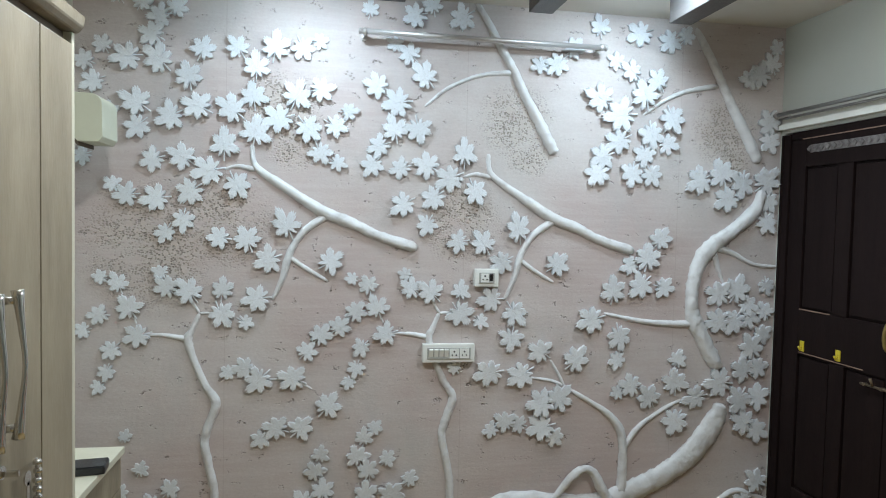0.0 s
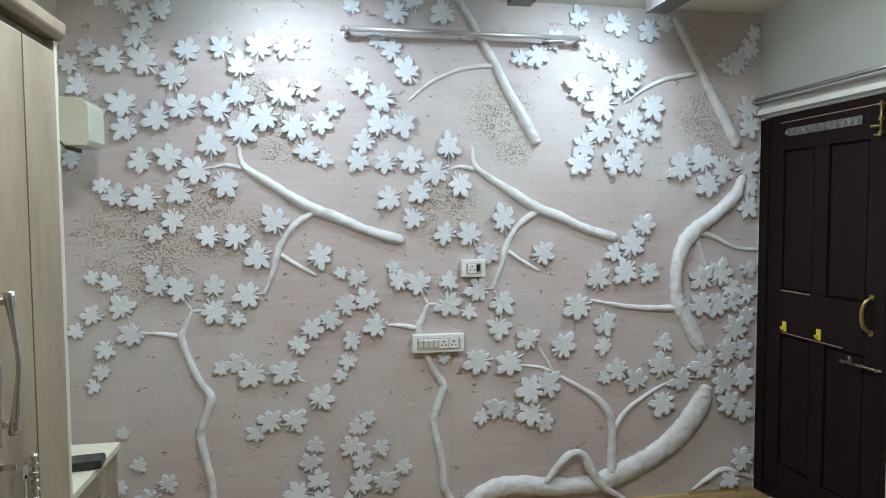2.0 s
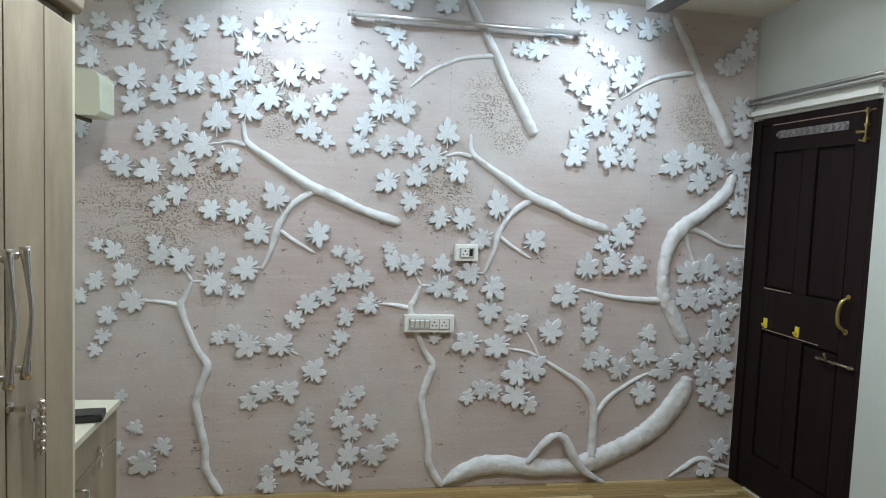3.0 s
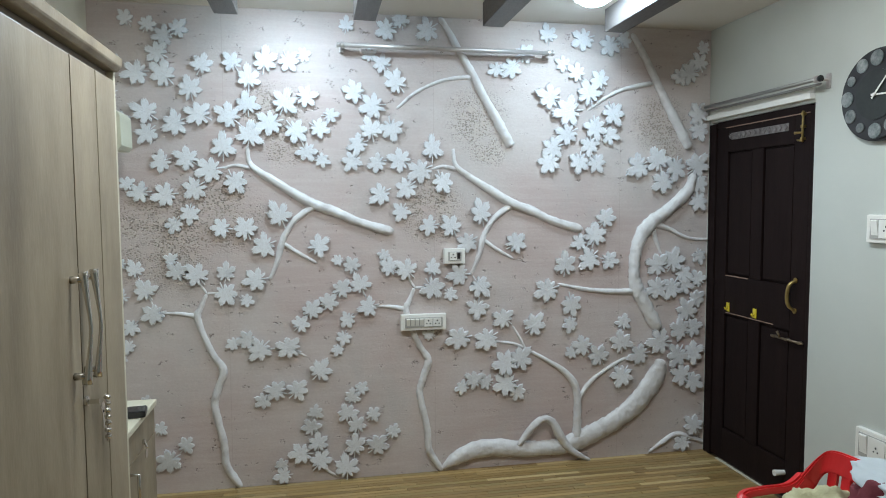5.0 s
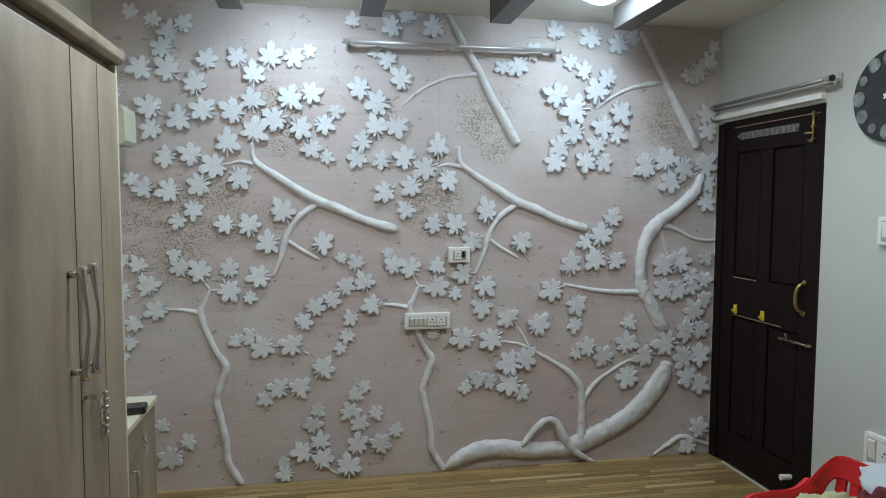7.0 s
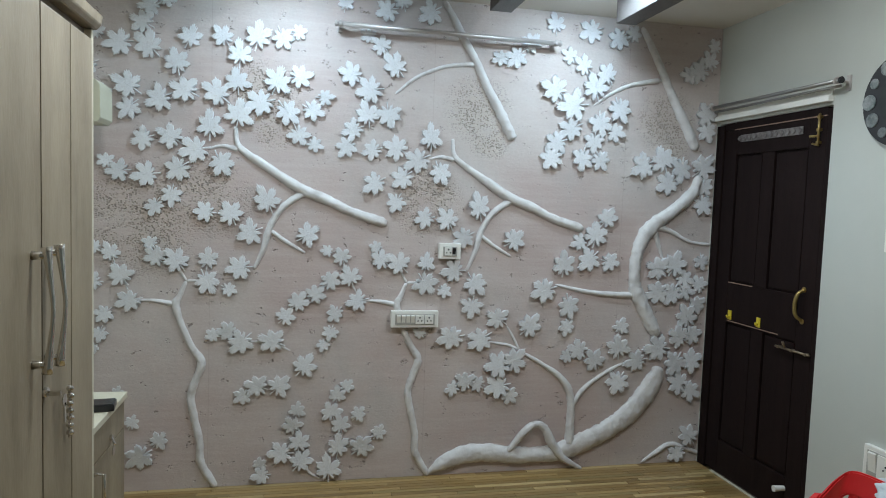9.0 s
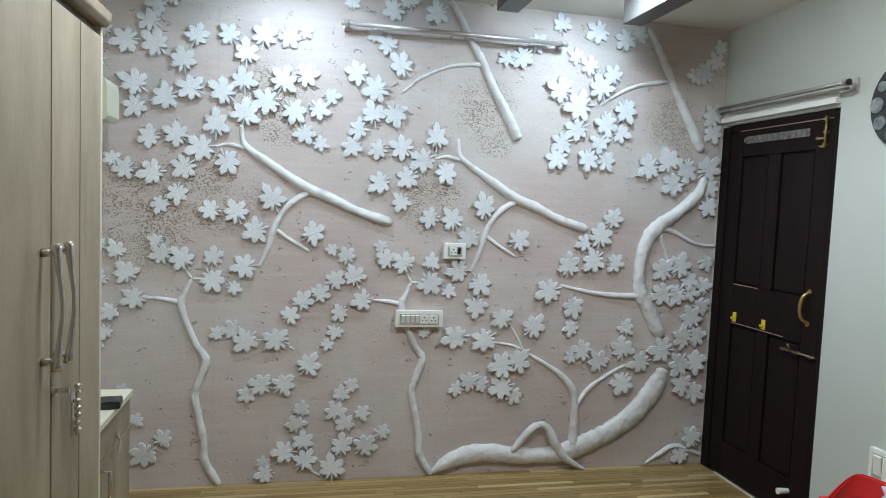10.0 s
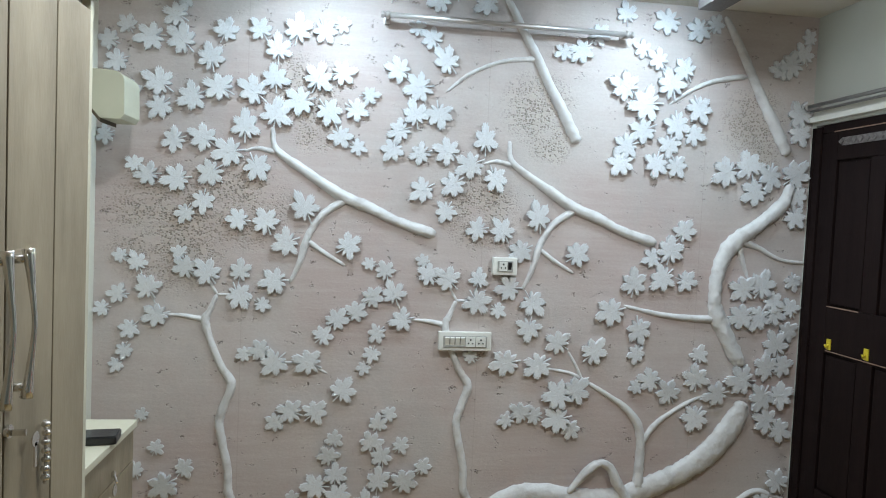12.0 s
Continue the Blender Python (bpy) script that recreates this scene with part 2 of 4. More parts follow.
# ---- mesh helpers ----
def mesh_object(name, bm, mat, smooth=False):
    me = bpy.data.meshes.new(name)
    bm.normal_update()
    bm.to_mesh(me)
    bm.free()
    for m in (mat if isinstance(mat, (list, tuple)) else [mat]):
        me.materials.append(m)
    if smooth:
        for p in me.polygons:
            p.use_smooth = True
    return new(name, me)


def part(name, bm, mat, parent, label="", smooth=False, at=None):
    ob = mesh_object(name, bm, mat, smooth)
    ob.parent = parent
    if at is not None:
        ob.matrix_basis = at
    if label:
        tagged(ob, label)
    return ob


def thing(name, label, category, at=(0, 0, 0), group="", kind=""):
    ob = new(name)
    ob.empty_display_size = 0.05
    ob.location = at
    return tagged(ob, label, category, group, kind)


def box(x0, x1, y0, y1, z0, z1, bevel=0.0, segments=2, bm=None):
    b = bmesh.new()
    bmesh.ops.create_cube(b, size=1)
    for v in b.verts:
        v.co = Vector(((x0 + x1) / 2 + v.co.x * (x1 - x0), (y0 + y1) / 2 + v.co.y * (y1 - y0), (z0 + z1) / 2 + v.co.z * (z1 - z0)))
    if bevel:
        bmesh.ops.bevel(b, geom=b.edges[:], offset=bevel, segments=segments, profile=0.7, affect="EDGES", clamp_overlap=True)
    return merge(bm, b)


def merge(bm, b):
    if bm is None:
        return b
    me = bpy.data.meshes.new("t")
    b.to_mesh(me)
    b.free()
    bm.from_mesh(me)
    bpy.data.meshes.remove(me)
    return bm


def tube(points, radii, sides=12, bm=None, squash=None):
    """A round bar along points, capped, with a radius at each point."""
    b = bmesh.new()
    pts = [Vector(p) for p in points]
    if not isinstance(radii, (list, tuple)):
        radii = [radii] * len(pts)
    rings, up = [], None
    for i, p in enumerate(pts):
        d = (pts[min(i + 1, len(pts) - 1)] - pts[max(i - 1, 0)]).normalized()
        if up is None:
            up = Vector((0, 0, 1)) if abs(d.z) < 0.9 else Vector((1, 0, 0))
        side = d.cross(up).normalized()
        up = side.cross(d).normalized()
        rings.append([b.verts.new(p + (side * math.cos(a) + up * math.sin(a)) * radii[i]) for a in (2 * math.pi * k / sides for k in range(sides))])
    for r0, r1 in zip(rings, rings[1:]):
        for k in range(sides):
            b.faces.new((r0[k], r0[(k + 1) % sides], r1[(k + 1) % sides], r1[k]))
    b.faces.new(rings[0][::-1])
    b.faces.new(rings[-1])
    bmesh.ops.recalc_face_normals(b, faces=b.faces[:])
    return merge(bm, b)


def prism(outline, axis, a0, a1, bevel=0.0, bm=None):
    """A flat outline of (u, v) pushed along an axis from a0 to a1; (u, v) are the other two axes in order."""
    b = bmesh.new()
    def place(u, v, w):
        return {"x": (w, u, v), "y": (u, w, v), "z": (u, v, w)}[axis]
    lo = [b.verts.new(place(u, v, a0)) for u, v in outline]
    hi = [b.verts.new(place(u, v, a1)) for u, v in outline]
    b.faces.new(lo)
    b.faces.new(hi[::-1])
    for i in range(len(lo)):
        j = (i + 1) % len(lo)
        b.faces.new((lo[i], hi[i], hi[j], lo[j]))
    bmesh.ops.recalc_face_normals(b, faces=b.faces[:])
    if bevel:
        bmesh.ops.bevel(b, geom=b.edges[:], offset=bevel, segments=1, affect="EDGES", clamp_overlap=True)
    return merge(bm, b)


def glide(points, steps=5):
    """A smooth curve through tuples of numbers (Catmull-Rom)."""
    P = [np.array(p, float) for p in points]
    P = [2 * P[0] - P[1]] + P + [2 * P[-1] - P[-2]]
    out = []
    for a, b, c, d in zip(P, P[1:], P[2:], P[3:]):
        for k in range(steps):
            t = k / steps
            out.append(0.5 * (2 * b + (c - a) * t + (2 * a - 5 * b + 4 * c - d) * t * t + (3 * b - a - 3 * c + d) * t ** 3))
    out.append(P[-2])
    return out


def disc(centre, axis, r, depth, sides=40, bevel=0.0, bm=None):
    b = bmesh.new()
    bmesh.ops.create_cone(b, cap_ends=True, segments=sides, radius1=r, radius2=r, depth=depth)
    if bevel:
        rim = [e for e in b.edges if abs(e.verts[0].co.z - e.verts[1].co.z) < 1e-6]
        bmesh.ops.bevel(b, geom=rim, offset=bevel, segments=2, affect="EDGES", clamp_overlap=True)
    turn = {"x": Euler((0, math.pi / 2, 0)), "y": Euler((math.pi / 2, 0, 0)), "z": Euler((0, 0, 0))}[axis].to_matrix().to_4x4()
    bmesh.ops.transform(b, matrix=Matrix.Translation(centre) @ turn, verts=b.verts[:])
    return merge(bm, b)


# ---- the room ----
XL, XR, YN, YS = -1.18, 2.30, 3.00, -2.6
DOOR_Y0, DOOR_Y1, DOOR_H = 2.145, 2.958, 2.014

tagged(mesh_object("floor_slab", box(XL - 0.15, XR + 0.15, YS - 0.15, YN + 0.15, -0.15, -0.006), FLOOR_GROUT), "dark joint bed under the striped wooden floor", "floor", kind="structure").name = "floor"
wall_north = tagged(mesh_object("wall_north", box(XL - 0.15, XR + 0.15, YN, YN + 0.15, 0, CEIL), STONE), "feature wall in rose-beige pitted travertine wallpaper", "wall", kind="structure")
east = box(XR, XR + 0.15, YS - 0.15, DOOR_Y0 - 0.012, 0, CEIL)
east = box(XR, XR + 0.15, DOOR_Y0 - 0.012, YN, DOOR_H + 0.01, CEIL, bm=east)
east = box(XR, XR + 0.15, DOOR_Y1 + 0.012, YN, 0, DOOR_H + 0.01, bm=east)
tagged(mesh_object("wall_east", east, PAINT), "plain pale green-white painted wall with door opening", "wall", kind="structure")
tagged(mesh_object("wall_west", box(XL - 0.15, XL, YS - 0.15, YN, 0, CEIL), CREAM_WALL), "plain cream painted wall behind wardrobe", "wall", kind="structure")
tagged(mesh_object("wall_south", box(XL, XR, YS - 0.15, YS, 0, CEIL), PAINT), "plain pale painted wall", "wall", kind="structure")
tagged(mesh_object("ceiling", box(XL - 0.15, XR + 0.15, YS - 0.15, YN + 0.15, CEIL, CEIL + 0.12), CEILING), "plain off-white painted ceiling", "ceiling", kind="structure")

# ---- ceiling beams and downlights ----
beam = thing("ceiling_beam", "short dark walnut decorative beam fixed under ceiling", "beam", (-0.467, 2.315, CEIL), "ceiling beams")
part("body", box(-0.055, 0.055, -0.385, 0.385, -0.12, 0, 0.004), BEAM, beam)
part("end_cap", box(-0.050, 0.050, -0.391, -0.384, -0.115, -0.004, 0.002), BEAM, beam, "dark brown beam end board")
for bx in (0.195, 0.857, 1.530):
    copy_thing(beam, pose(bx, 2.315, CEIL))

light = thing("ceiling_light", "round white ceiling lamp with glowing dome, lit", "ceiling light", (*LAMPS[0], CEIL), "ceiling lights")
ring = bmesh.new()
profile = [(0.087, -0.001), (0.087, -0.018), (0.094, -0.022), (0.106, -0.016), (0.110, -0.001)]
loops = [[ring.verts.new((r * math.cos(a), r * math.sin(a), z)) for r, z in profile] for a in (2 * math.pi * k / 40 for k in range(40))]
for p, q in zip(loops, loops[1:] + loops[:1]):
    for k in range(len(profile)):
        m = (k + 1) % len(profile)
        ring.faces.new((p[k], q[k], q[m], p[m]))
bmesh.ops.recalc_face_normals(ring, faces=ring.faces[:])
part("rim", ring, WHITE, light, smooth=True)
dome = bmesh.new()
bmesh.ops.create_uvsphere(dome, u_segments=32, v_segments=16, radius=0.085)
bmesh.ops.delete(dome, geom=[v for v in dome.verts if v.co.z > 0.005], context="VERTS")
for v in dome.verts:
    v.co.z = v.co.z * 0.58 - 0.004
part("diffuser", dome, LAMP_GLOW, light, "glowing white dome", True)
# copies with ly < 2 hang out of view, added as fill light
for lx, ly in LAMPS[1:]:
    far = copy_thing(light, pose(lx, ly, CEIL))
    if ly < 2:
        for child in far.children:
            if child.name.startswith("diffuser"):
                child.data = child.data.copy()
                child.data.materials[0] = LAMP_FILL


# ---- wallpaper pattern on the feature wall, its printed shading built as raised relief ----
def maple_leaf(seed):
    """A wallpaper maple leaf of span 1, built raised, tip along +x, standing off the plane z = 0."""
    rnd = random.Random(seed)
    outline = [(-176, 0.10, 0)]
    lobes = [(-148, 0.42, 12), (-102, 0.53, 19), (-51, 0.59, 20), (0, 0.67, 19), (51, 0.59, 20), (102, 0.53, 19), (148, 0.42, 12)]
    teeth = ((-1.0, 0.70), (-0.82, 0.86), (-0.62, 0.80), (-0.42, 0.97), (-0.22, 0.90), (0, 1.04), (0.22, 0.90), (0.42, 0.97), (0.62, 0.80), (0.82, 0.86), (1.0, 0.70))
    for i, (a, r, wide) in enumerate(lobes):
        r *= rnd.uniform(0.86, 1.10)
        a += rnd.uniform(-4, 4)
        for k, f in teeth:
            outline.append((a + k * wide + rnd.uniform(-1, 1), r * f * rnd.uniform(0.95, 1.05), int(k == 0)))
        if i < 6:
            nxt = lobes[i + 1]
            outline.append(((a + wide + nxt[0] - nxt[2]) / 2, min(r, nxt[1]) * rnd.uniform(0.48, 0.64), 0))
    outline.append((176, 0.10, 0))
    bm = bmesh.new()
    mid = bm.verts.new((-0.06, 0, 0.085))
    n = len(outline)
    def ring(scale, height, vary=0.0):
        vs = []
        for a, r, tip in outline:
            x, y = math.cos(radians(a)) * r * scale - 0.06, math.sin(radians(a)) * r * scale
            z = height(tip, r)
            vs.append(bm.verts.new((x, y, z + rnd.uniform(-vary, vary))))
        return vs
    inner = ring(0.80, lambda tip, r: 0.088, 0.0008)
    edge = ring(1.0, lambda tip, r: 0.078 if tip else 0.084, 0.003)
    low = ring(1.0, lambda tip, r: 0.042)
    foot = ring(0.86, lambda tip, r: -0.03)
    for i in range(n):
        j = (i + 1) % n
        bm.faces.new((mid, inner[i], inner[j]))
        for p, q in ((inner, edge), (edge, low), (low, foot)):
            bm.faces.new((p[i], q[i], q[j], p[j]))
    # raised midrib and stalk
    bmesh.ops.recalc_face_normals(bm, faces=bm.faces[:])
    stalk = bmesh.new()
    path = glide([(-0.54, 0.03, 0.035), (-0.25, 0.0, 0.058), (0.05, 0.0, 0.078), (0.32, 0.0, 0.074)], 3)
    tube([tuple(p) for p in path], [0.030 - 0.022 * k / (len(path) - 1) for k in range(len(path))], 6, stalk)
    return merge(bm, stalk)


LEAF_MESHES = []
for s in range(7):
    me = bpy.data.meshes.new("leaf")
    b = maple_leaf(40 + s)
    b.to_mesh(me)
    b.free()
    me.materials.append(LEAF)
    LEAF_MESHES.append(me)

# wall plane: local x stays x, local y becomes z, local z points into the room
WALL_TURN = Euler((math.pi / 2, 0, 0)).to_matrix().to_4x4()


def limb(points, seed, lift=0.0):
    """A knotty half-round branch lying on the wall; points are (x, z, width)."""
    rnd = random.Random(seed)
    pts = glide(points, 8)
    bm = bmesh.new()
    rings, sides = [], 11
    for i, p in enumerate(pts):
        d = pts[min(i + 1, len(pts) - 1)] - pts[max(i - 1, 0)]
        t = Vector((d[0], 0, d[1])).normalized()
        side = Vector((t.z, 0, -t.x))
        w = max(p[2], 0.006) * 0.44 * (1 + 0.10 * noise.noise((i * 0.33, seed * 3.1, 0)))
        if i in (0, len(pts) - 1):
            w *= 0.55
        depth = min(w * 1.1, 0.036)
        ring = []
        for k in range(sides):
            a = math.pi * k / (sides - 1)
            bump = 1 + 0.16 * noise.noise((i * 0.55, k * 0.9, seed * 1.7)) + 0.10 * noise.noise((i * 1.3, k * 1.9, seed * 2.7))
            ring.append(bm.verts.new(Vector((p[0], -0.004 - lift, p[1])) + side * math.cos(a) * w * bump + Vector((0, -1, 0)) * (math.sin(a) * depth * bump - 0.006)))
        rings.append(ring)
    for r0, r1 in zip(rings, rings[1:]):
        for k in range(sides - 1):
            bm.faces.new((r0[k], r0[k + 1], r1[k + 1], r1[k]))
        bm.faces.new((r0[-1], r0[0], r1[0], r1[-1]))
    bm.faces.new(rings[0])
    bm.faces.new(rings[-1][::-1])
    bmesh.ops.recalc_face_normals(bm, faces=bm.faces[:])
    return bm


relief_count = [0]


def relief(label, leaves, branches=(), dx=0.0, dz=0.0, skip=(), slender=(), lifts=(), group="plaster reliefs"):
    """A wallpaper spray of leaves with its branches, built as one raised relief on the feature wall."""
    x0, z0 = (sum(v[k] for v in leaves) / len(leaves) for k in (0, 1))
    root = thing("wall_relief", label, "wall relief", (x0 + dx, YN, z0 + dz), group)
    for i, line in enumerate(branches):
        relief_count[0] += 1
        part("branch", limb([(x - x0, z - z0, w) for x, z, w in line], relief_count[0], 0.024 if i in lifts else 0.0), BARK, root, "rough white wallpaper branch built in relief", True)
    for i, (x, z, size, turn) in enumerate(leaves):
        if i in skip:
            continue
        relief_count[0] += 1
        rnd = random.Random(relief_count[0] * 7)
        ob = new("leaf", LEAF_MESHES[relief_count[0] % 7])
        ob.parent = root
        tilt = Euler((radians(rnd.uniform(-5, 5)), radians(rnd.uniform(-5, 5)), radians(turn + rnd.uniform(-14, 14)))).to_matrix().to_4x4()
        s = size * 0.93
        x = min(x, XR - 0.012 - 0.50 * s - dx)
        slim = 0.84 if i in slender else 1.0
        ob.matrix_basis = Matrix.Translation((x - x0, -0.002, z - z0)) @ WALL_TURN @ tilt @ Matrix.Diagonal((s, s * slim * rnd.uniform(0.92, 1.08), min(s, 0.15) * 1.65, 1))
    return root


UPPER_LEAVES = [(-0.994, 2.498, 0.096, 121), (-0.89, 2.47, 0.092, 61), (-0.744, 2.455, 0.104, 43), (-0.814, 2.417, 0.113, 193), (-0.847, 2.331, 0.117, 151), (-0.954, 2.225, 0.135, 199), (-0.819, 2.221, 0.138, 149), (-0.632, 2.277, 0.121, 70), (-0.693, 2.155, 0.135, 92), (-0.914, 2.026, 0.142, 151), (-0.77, 1.97, 0.134, 218), (-0.653, 2.021, 0.146, 172), (-0.91, 1.919, 0.118, 223), (-0.501, 2.013, 0.144, 150), (-1.056, 2.272, 0.091, 119), (-1.131, 2.2, 0.098, 162), (-1.093, 2.109, 0.108, 201), (-1.041, 1.979, 0.109, 131), (-1.139, 1.78, 0.086, 202)]
UPPER2_LEAVES = [(-0.48, 2.295, 0.107, 133), (-0.312, 2.305, 0.14, 70), (-0.19, 2.312, 0.121, 302), (-0.112, 2.346, 0.085, 22), (-0.397, 2.211, 0.134, 95), (-0.409, 2.078, 0.13, 98), (-0.213, 2.093, 0.148, 60), (-0.103, 2.125, 0.122, 22), (-0.29, 1.982, 0.142, 193), (-0.161, 1.943, 0.144, 310), (-0.035, 1.96, 0.12, 331), (0.023, 2.03, 0.093, 12), (-0.398, 1.916, 0.15, 95), (-0.102, 1.833, 0.112, 290), (-0.023, 1.788, 0.087, 332)]
A_LEAVES = [(-0.535, 1.853, 0.153, 100), (-0.845, 1.774, 0.113, 191), (-0.718, 1.79, 0.131, 161), (-0.6, 1.733, 0.143, 203), (-0.478, 1.672, 0.14, 301), (-0.683, 1.633, 0.131, 223), (-0.828, 1.601, 0.13, 204), (-0.954, 1.612, 0.117, 191), (-1.014, 1.659, 0.083, 149), (-0.712, 1.505, 0.111, 252), (-0.789, 1.449, 0.095, 232), (-0.554, 1.425, 0.113, 180), (-0.431, 1.421, 0.131, 128), (-0.256, 1.491, 0.154, 105), (-0.334, 1.327, 0.132, 203), (-0.048, 1.322, 0.132, 30), (-0.383, 1.145, 0.132, 192)]
A_BRANCHES = [[(-0.413, 1.858, 0.023), (-0.407, 1.785, 0.028), (-0.373, 1.737, 0.039), (-0.242, 1.652, 0.05), (-0.084, 1.556, 0.063), (0.053, 1.504, 0.059), (0.174, 1.448, 0.054), (0.362, 1.392, 0.06)],
    [(-0.537, 1.741, 0.013), (-0.475, 1.757, 0.023), (-0.399, 1.742, 0.031)],
    [(-0.066, 1.542, 0.045), (-0.169, 1.468, 0.04), (-0.224, 1.39, 0.037), (-0.247, 1.33, 0.042), (-0.271, 1.24, 0.032), (-0.314, 1.138, 0.021)],
    [(-0.236, 1.339, 0.026), (-0.16, 1.285, 0.026), (-0.059, 1.227, 0.018)]]
B_LEAVES = [(-1.065, 1.241, 0.075, 167), (-0.991, 1.212, 0.102, 107), (-0.944, 1.102, 0.121, 117), (-1.072, 1.07, 0.098, 192), (-1.14, 1.0, 0.079, 198), (-0.902, 0.975, 0.122, 201), (-1.019, 0.909, 0.098, 221), (-1.04, 0.809, 0.085, 250), (-1.073, 0.744, 0.071, 243), (-0.81, 1.263, 0.08, 148), (-0.783, 1.199, 0.116, 148), (-0.687, 1.178, 0.132, 128), (-0.539, 1.184, 0.109, 95), (-0.54, 1.074, 0.135, 310), (-0.435, 1.034, 0.084, 329)]
B_BRANCHES = [[(-0.641, 1.074, 0.023), (-0.673, 0.998, 0.032), (-0.69, 0.957, 0.043), (-0.668, 0.87, 0.037), (-0.613, 0.74, 0.04), (-0.565, 0.658, 0.048), (-0.591, 0.568, 0.045), (-0.615, 0.478, 0.045), (-0.598, 0.377, 0.044), (-0.571, 0.247, 0.044), (-0.565, 0.14, 0.046), (-0.529, 0.067, 0.046), (-0.488, 0.002, 0.037)],
    [(-0.89, 0.977, 0.013), (-0.786, 0.973, 0.023), (-0.698, 0.957, 0.031)],
    [(-0.688, 1.157, 0.013), (-0.641, 1.074, 0.02)],
    [(-0.641, 1.074, 0.018), (-0.58, 1.077, 0.013)],
    [(-0.943, 1.094, 0.011), (-0.912, 1.025, 0.011)]]
C_LEAVES = [(0.331, 2.495, 0.123, 203), (0.412, 2.548, 0.106, 121), (0.561, 2.504, 0.137, 211), (0.239, 2.358, 0.088, 152), (0.308, 2.315, 0.106, 142), (0.383, 2.214, 0.141, 132), (0.156, 2.158, 0.137, 162), (0.253, 2.082, 0.15, 201), (0.242, 1.953, 0.133, 100), (0.358, 1.963, 0.135, 280), (0.17, 1.875, 0.122, 202), (0.141, 1.784, 0.116, 222), (0.959, 2.303, 0.096, 191), (1.043, 2.314, 0.139, 231), (1.124, 2.397, 0.121, 51), (0.118, 2.51, 0.093, 90)]
C_BRANCHES = [[(0.632, 2.58, 0.035), (0.69, 2.493, 0.041), (0.752, 2.385, 0.045), (0.822, 2.272, 0.052), (0.879, 2.161, 0.053), (0.949, 2.043, 0.061), (1.008, 1.939, 0.064), (1.045, 1.871, 0.059)],
    [(0.819, 2.26, 0.034), (0.685, 2.244, 0.025), (0.591, 2.214, 0.022), (0.483, 2.157, 0.022), (0.388, 2.074, 0.015)]]
C2_LEAVES = [(1.353, 2.347, 0.099, 163), (1.439, 2.299, 0.113, 144), (1.578, 2.261, 0.128, 122), (1.511, 2.188, 0.158, 101), (1.274, 2.157, 0.161, 163), (1.384, 2.077, 0.188, 193), (1.553, 1.987, 0.147, 281), (1.665, 2.073, 0.148, 295), (1.381, 1.949, 0.144, 220), (1.295, 1.866, 0.137, 200), (1.27, 1.782, 0.137, 231), (1.645, 1.945, 0.11, 334), (1.521, 1.886, 0.121, 272), (1.455, 1.787, 0.133, 249), (1.563, 1.784, 0.116, 304), (1.478, 2.491, 0.138, 203), (1.641, 2.463, 0.134, 210), (1.727, 2.497, 0.103, 61), (1.26, 2.508, 0.117, 102)]
C2_BRANCHES = [[(1.784, 2.543, 0.034), (1.856, 2.426, 0.049), (1.926, 2.3, 0.052), (2.012, 2.14, 0.06), (2.099, 1.995, 0.07), (2.167, 1.871, 0.062)],
    [(1.92, 2.257, 0.036), (1.757, 2.223, 0.028), (1.636, 2.172, 0.024), (1.51, 2.086, 0.015)]]
R_LEAVES = [(2.094, 2.298, 0.114, 192), (2.151, 2.324, 0.143, 192), (2.219, 2.383, 0.116, 105), (2.259, 2.465, 0.089, 103), (2.221, 2.076, 0.15, 115), (2.267, 1.984, 0.137, 295), (1.833, 1.765, 0.152, 200), (1.954, 1.801, 0.154, 103), (2.073, 1.755, 0.149, 251), (2.213, 1.772, 0.157, 59), (1.996, 1.673, 0.147, 219), (2.278, 1.665, 0.118, 305), (2.279, 1.554, 0.132, 293), (2.279, 1.223, 0.098, 293)]
G_LEAVES = [(1.626, 1.458, 0.13, 49), (1.556, 1.359, 0.149, 70), (1.466, 1.319, 0.109, 199), (1.525, 1.217, 0.148, 230), (1.653, 1.207, 0.118, 350), (1.373, 1.188, 0.146, 103), (1.267, 1.041, 0.151, 188), (1.414, 0.953, 0.147, 272), (1.408, 0.831, 0.109, 266), (0.857, 1.077, 0.139, 301), (0.846, 0.949, 0.127, 266)]
G_BRANCHES = [[(2.199, 1.728, 0.048), (2.159, 1.619, 0.081), (2.038, 1.51, 0.083), (1.931, 1.435, 0.097), (1.862, 1.354, 0.096), (1.832, 1.273, 0.086), (1.817, 1.19, 0.081), (1.817, 1.105, 0.081), (1.838, 1.031, 0.102), (1.889, 0.936, 0.098), (1.948, 0.832, 0.09), (1.991, 0.777, 0.055)],
    [(1.932, 1.425, 0.053), (2.043, 1.389, 0.033), (2.168, 1.332, 0.026), (2.323, 1.319, 0.021)],
    [(1.933, 1.388, 0.044), (1.97, 1.29, 0.027), (1.994, 1.233, 0.017)],
    [(1.824, 1.014, 0.048), (1.64, 1.02, 0.035), (1.48, 1.041, 0.029), (1.333, 1.073, 0.017)]]
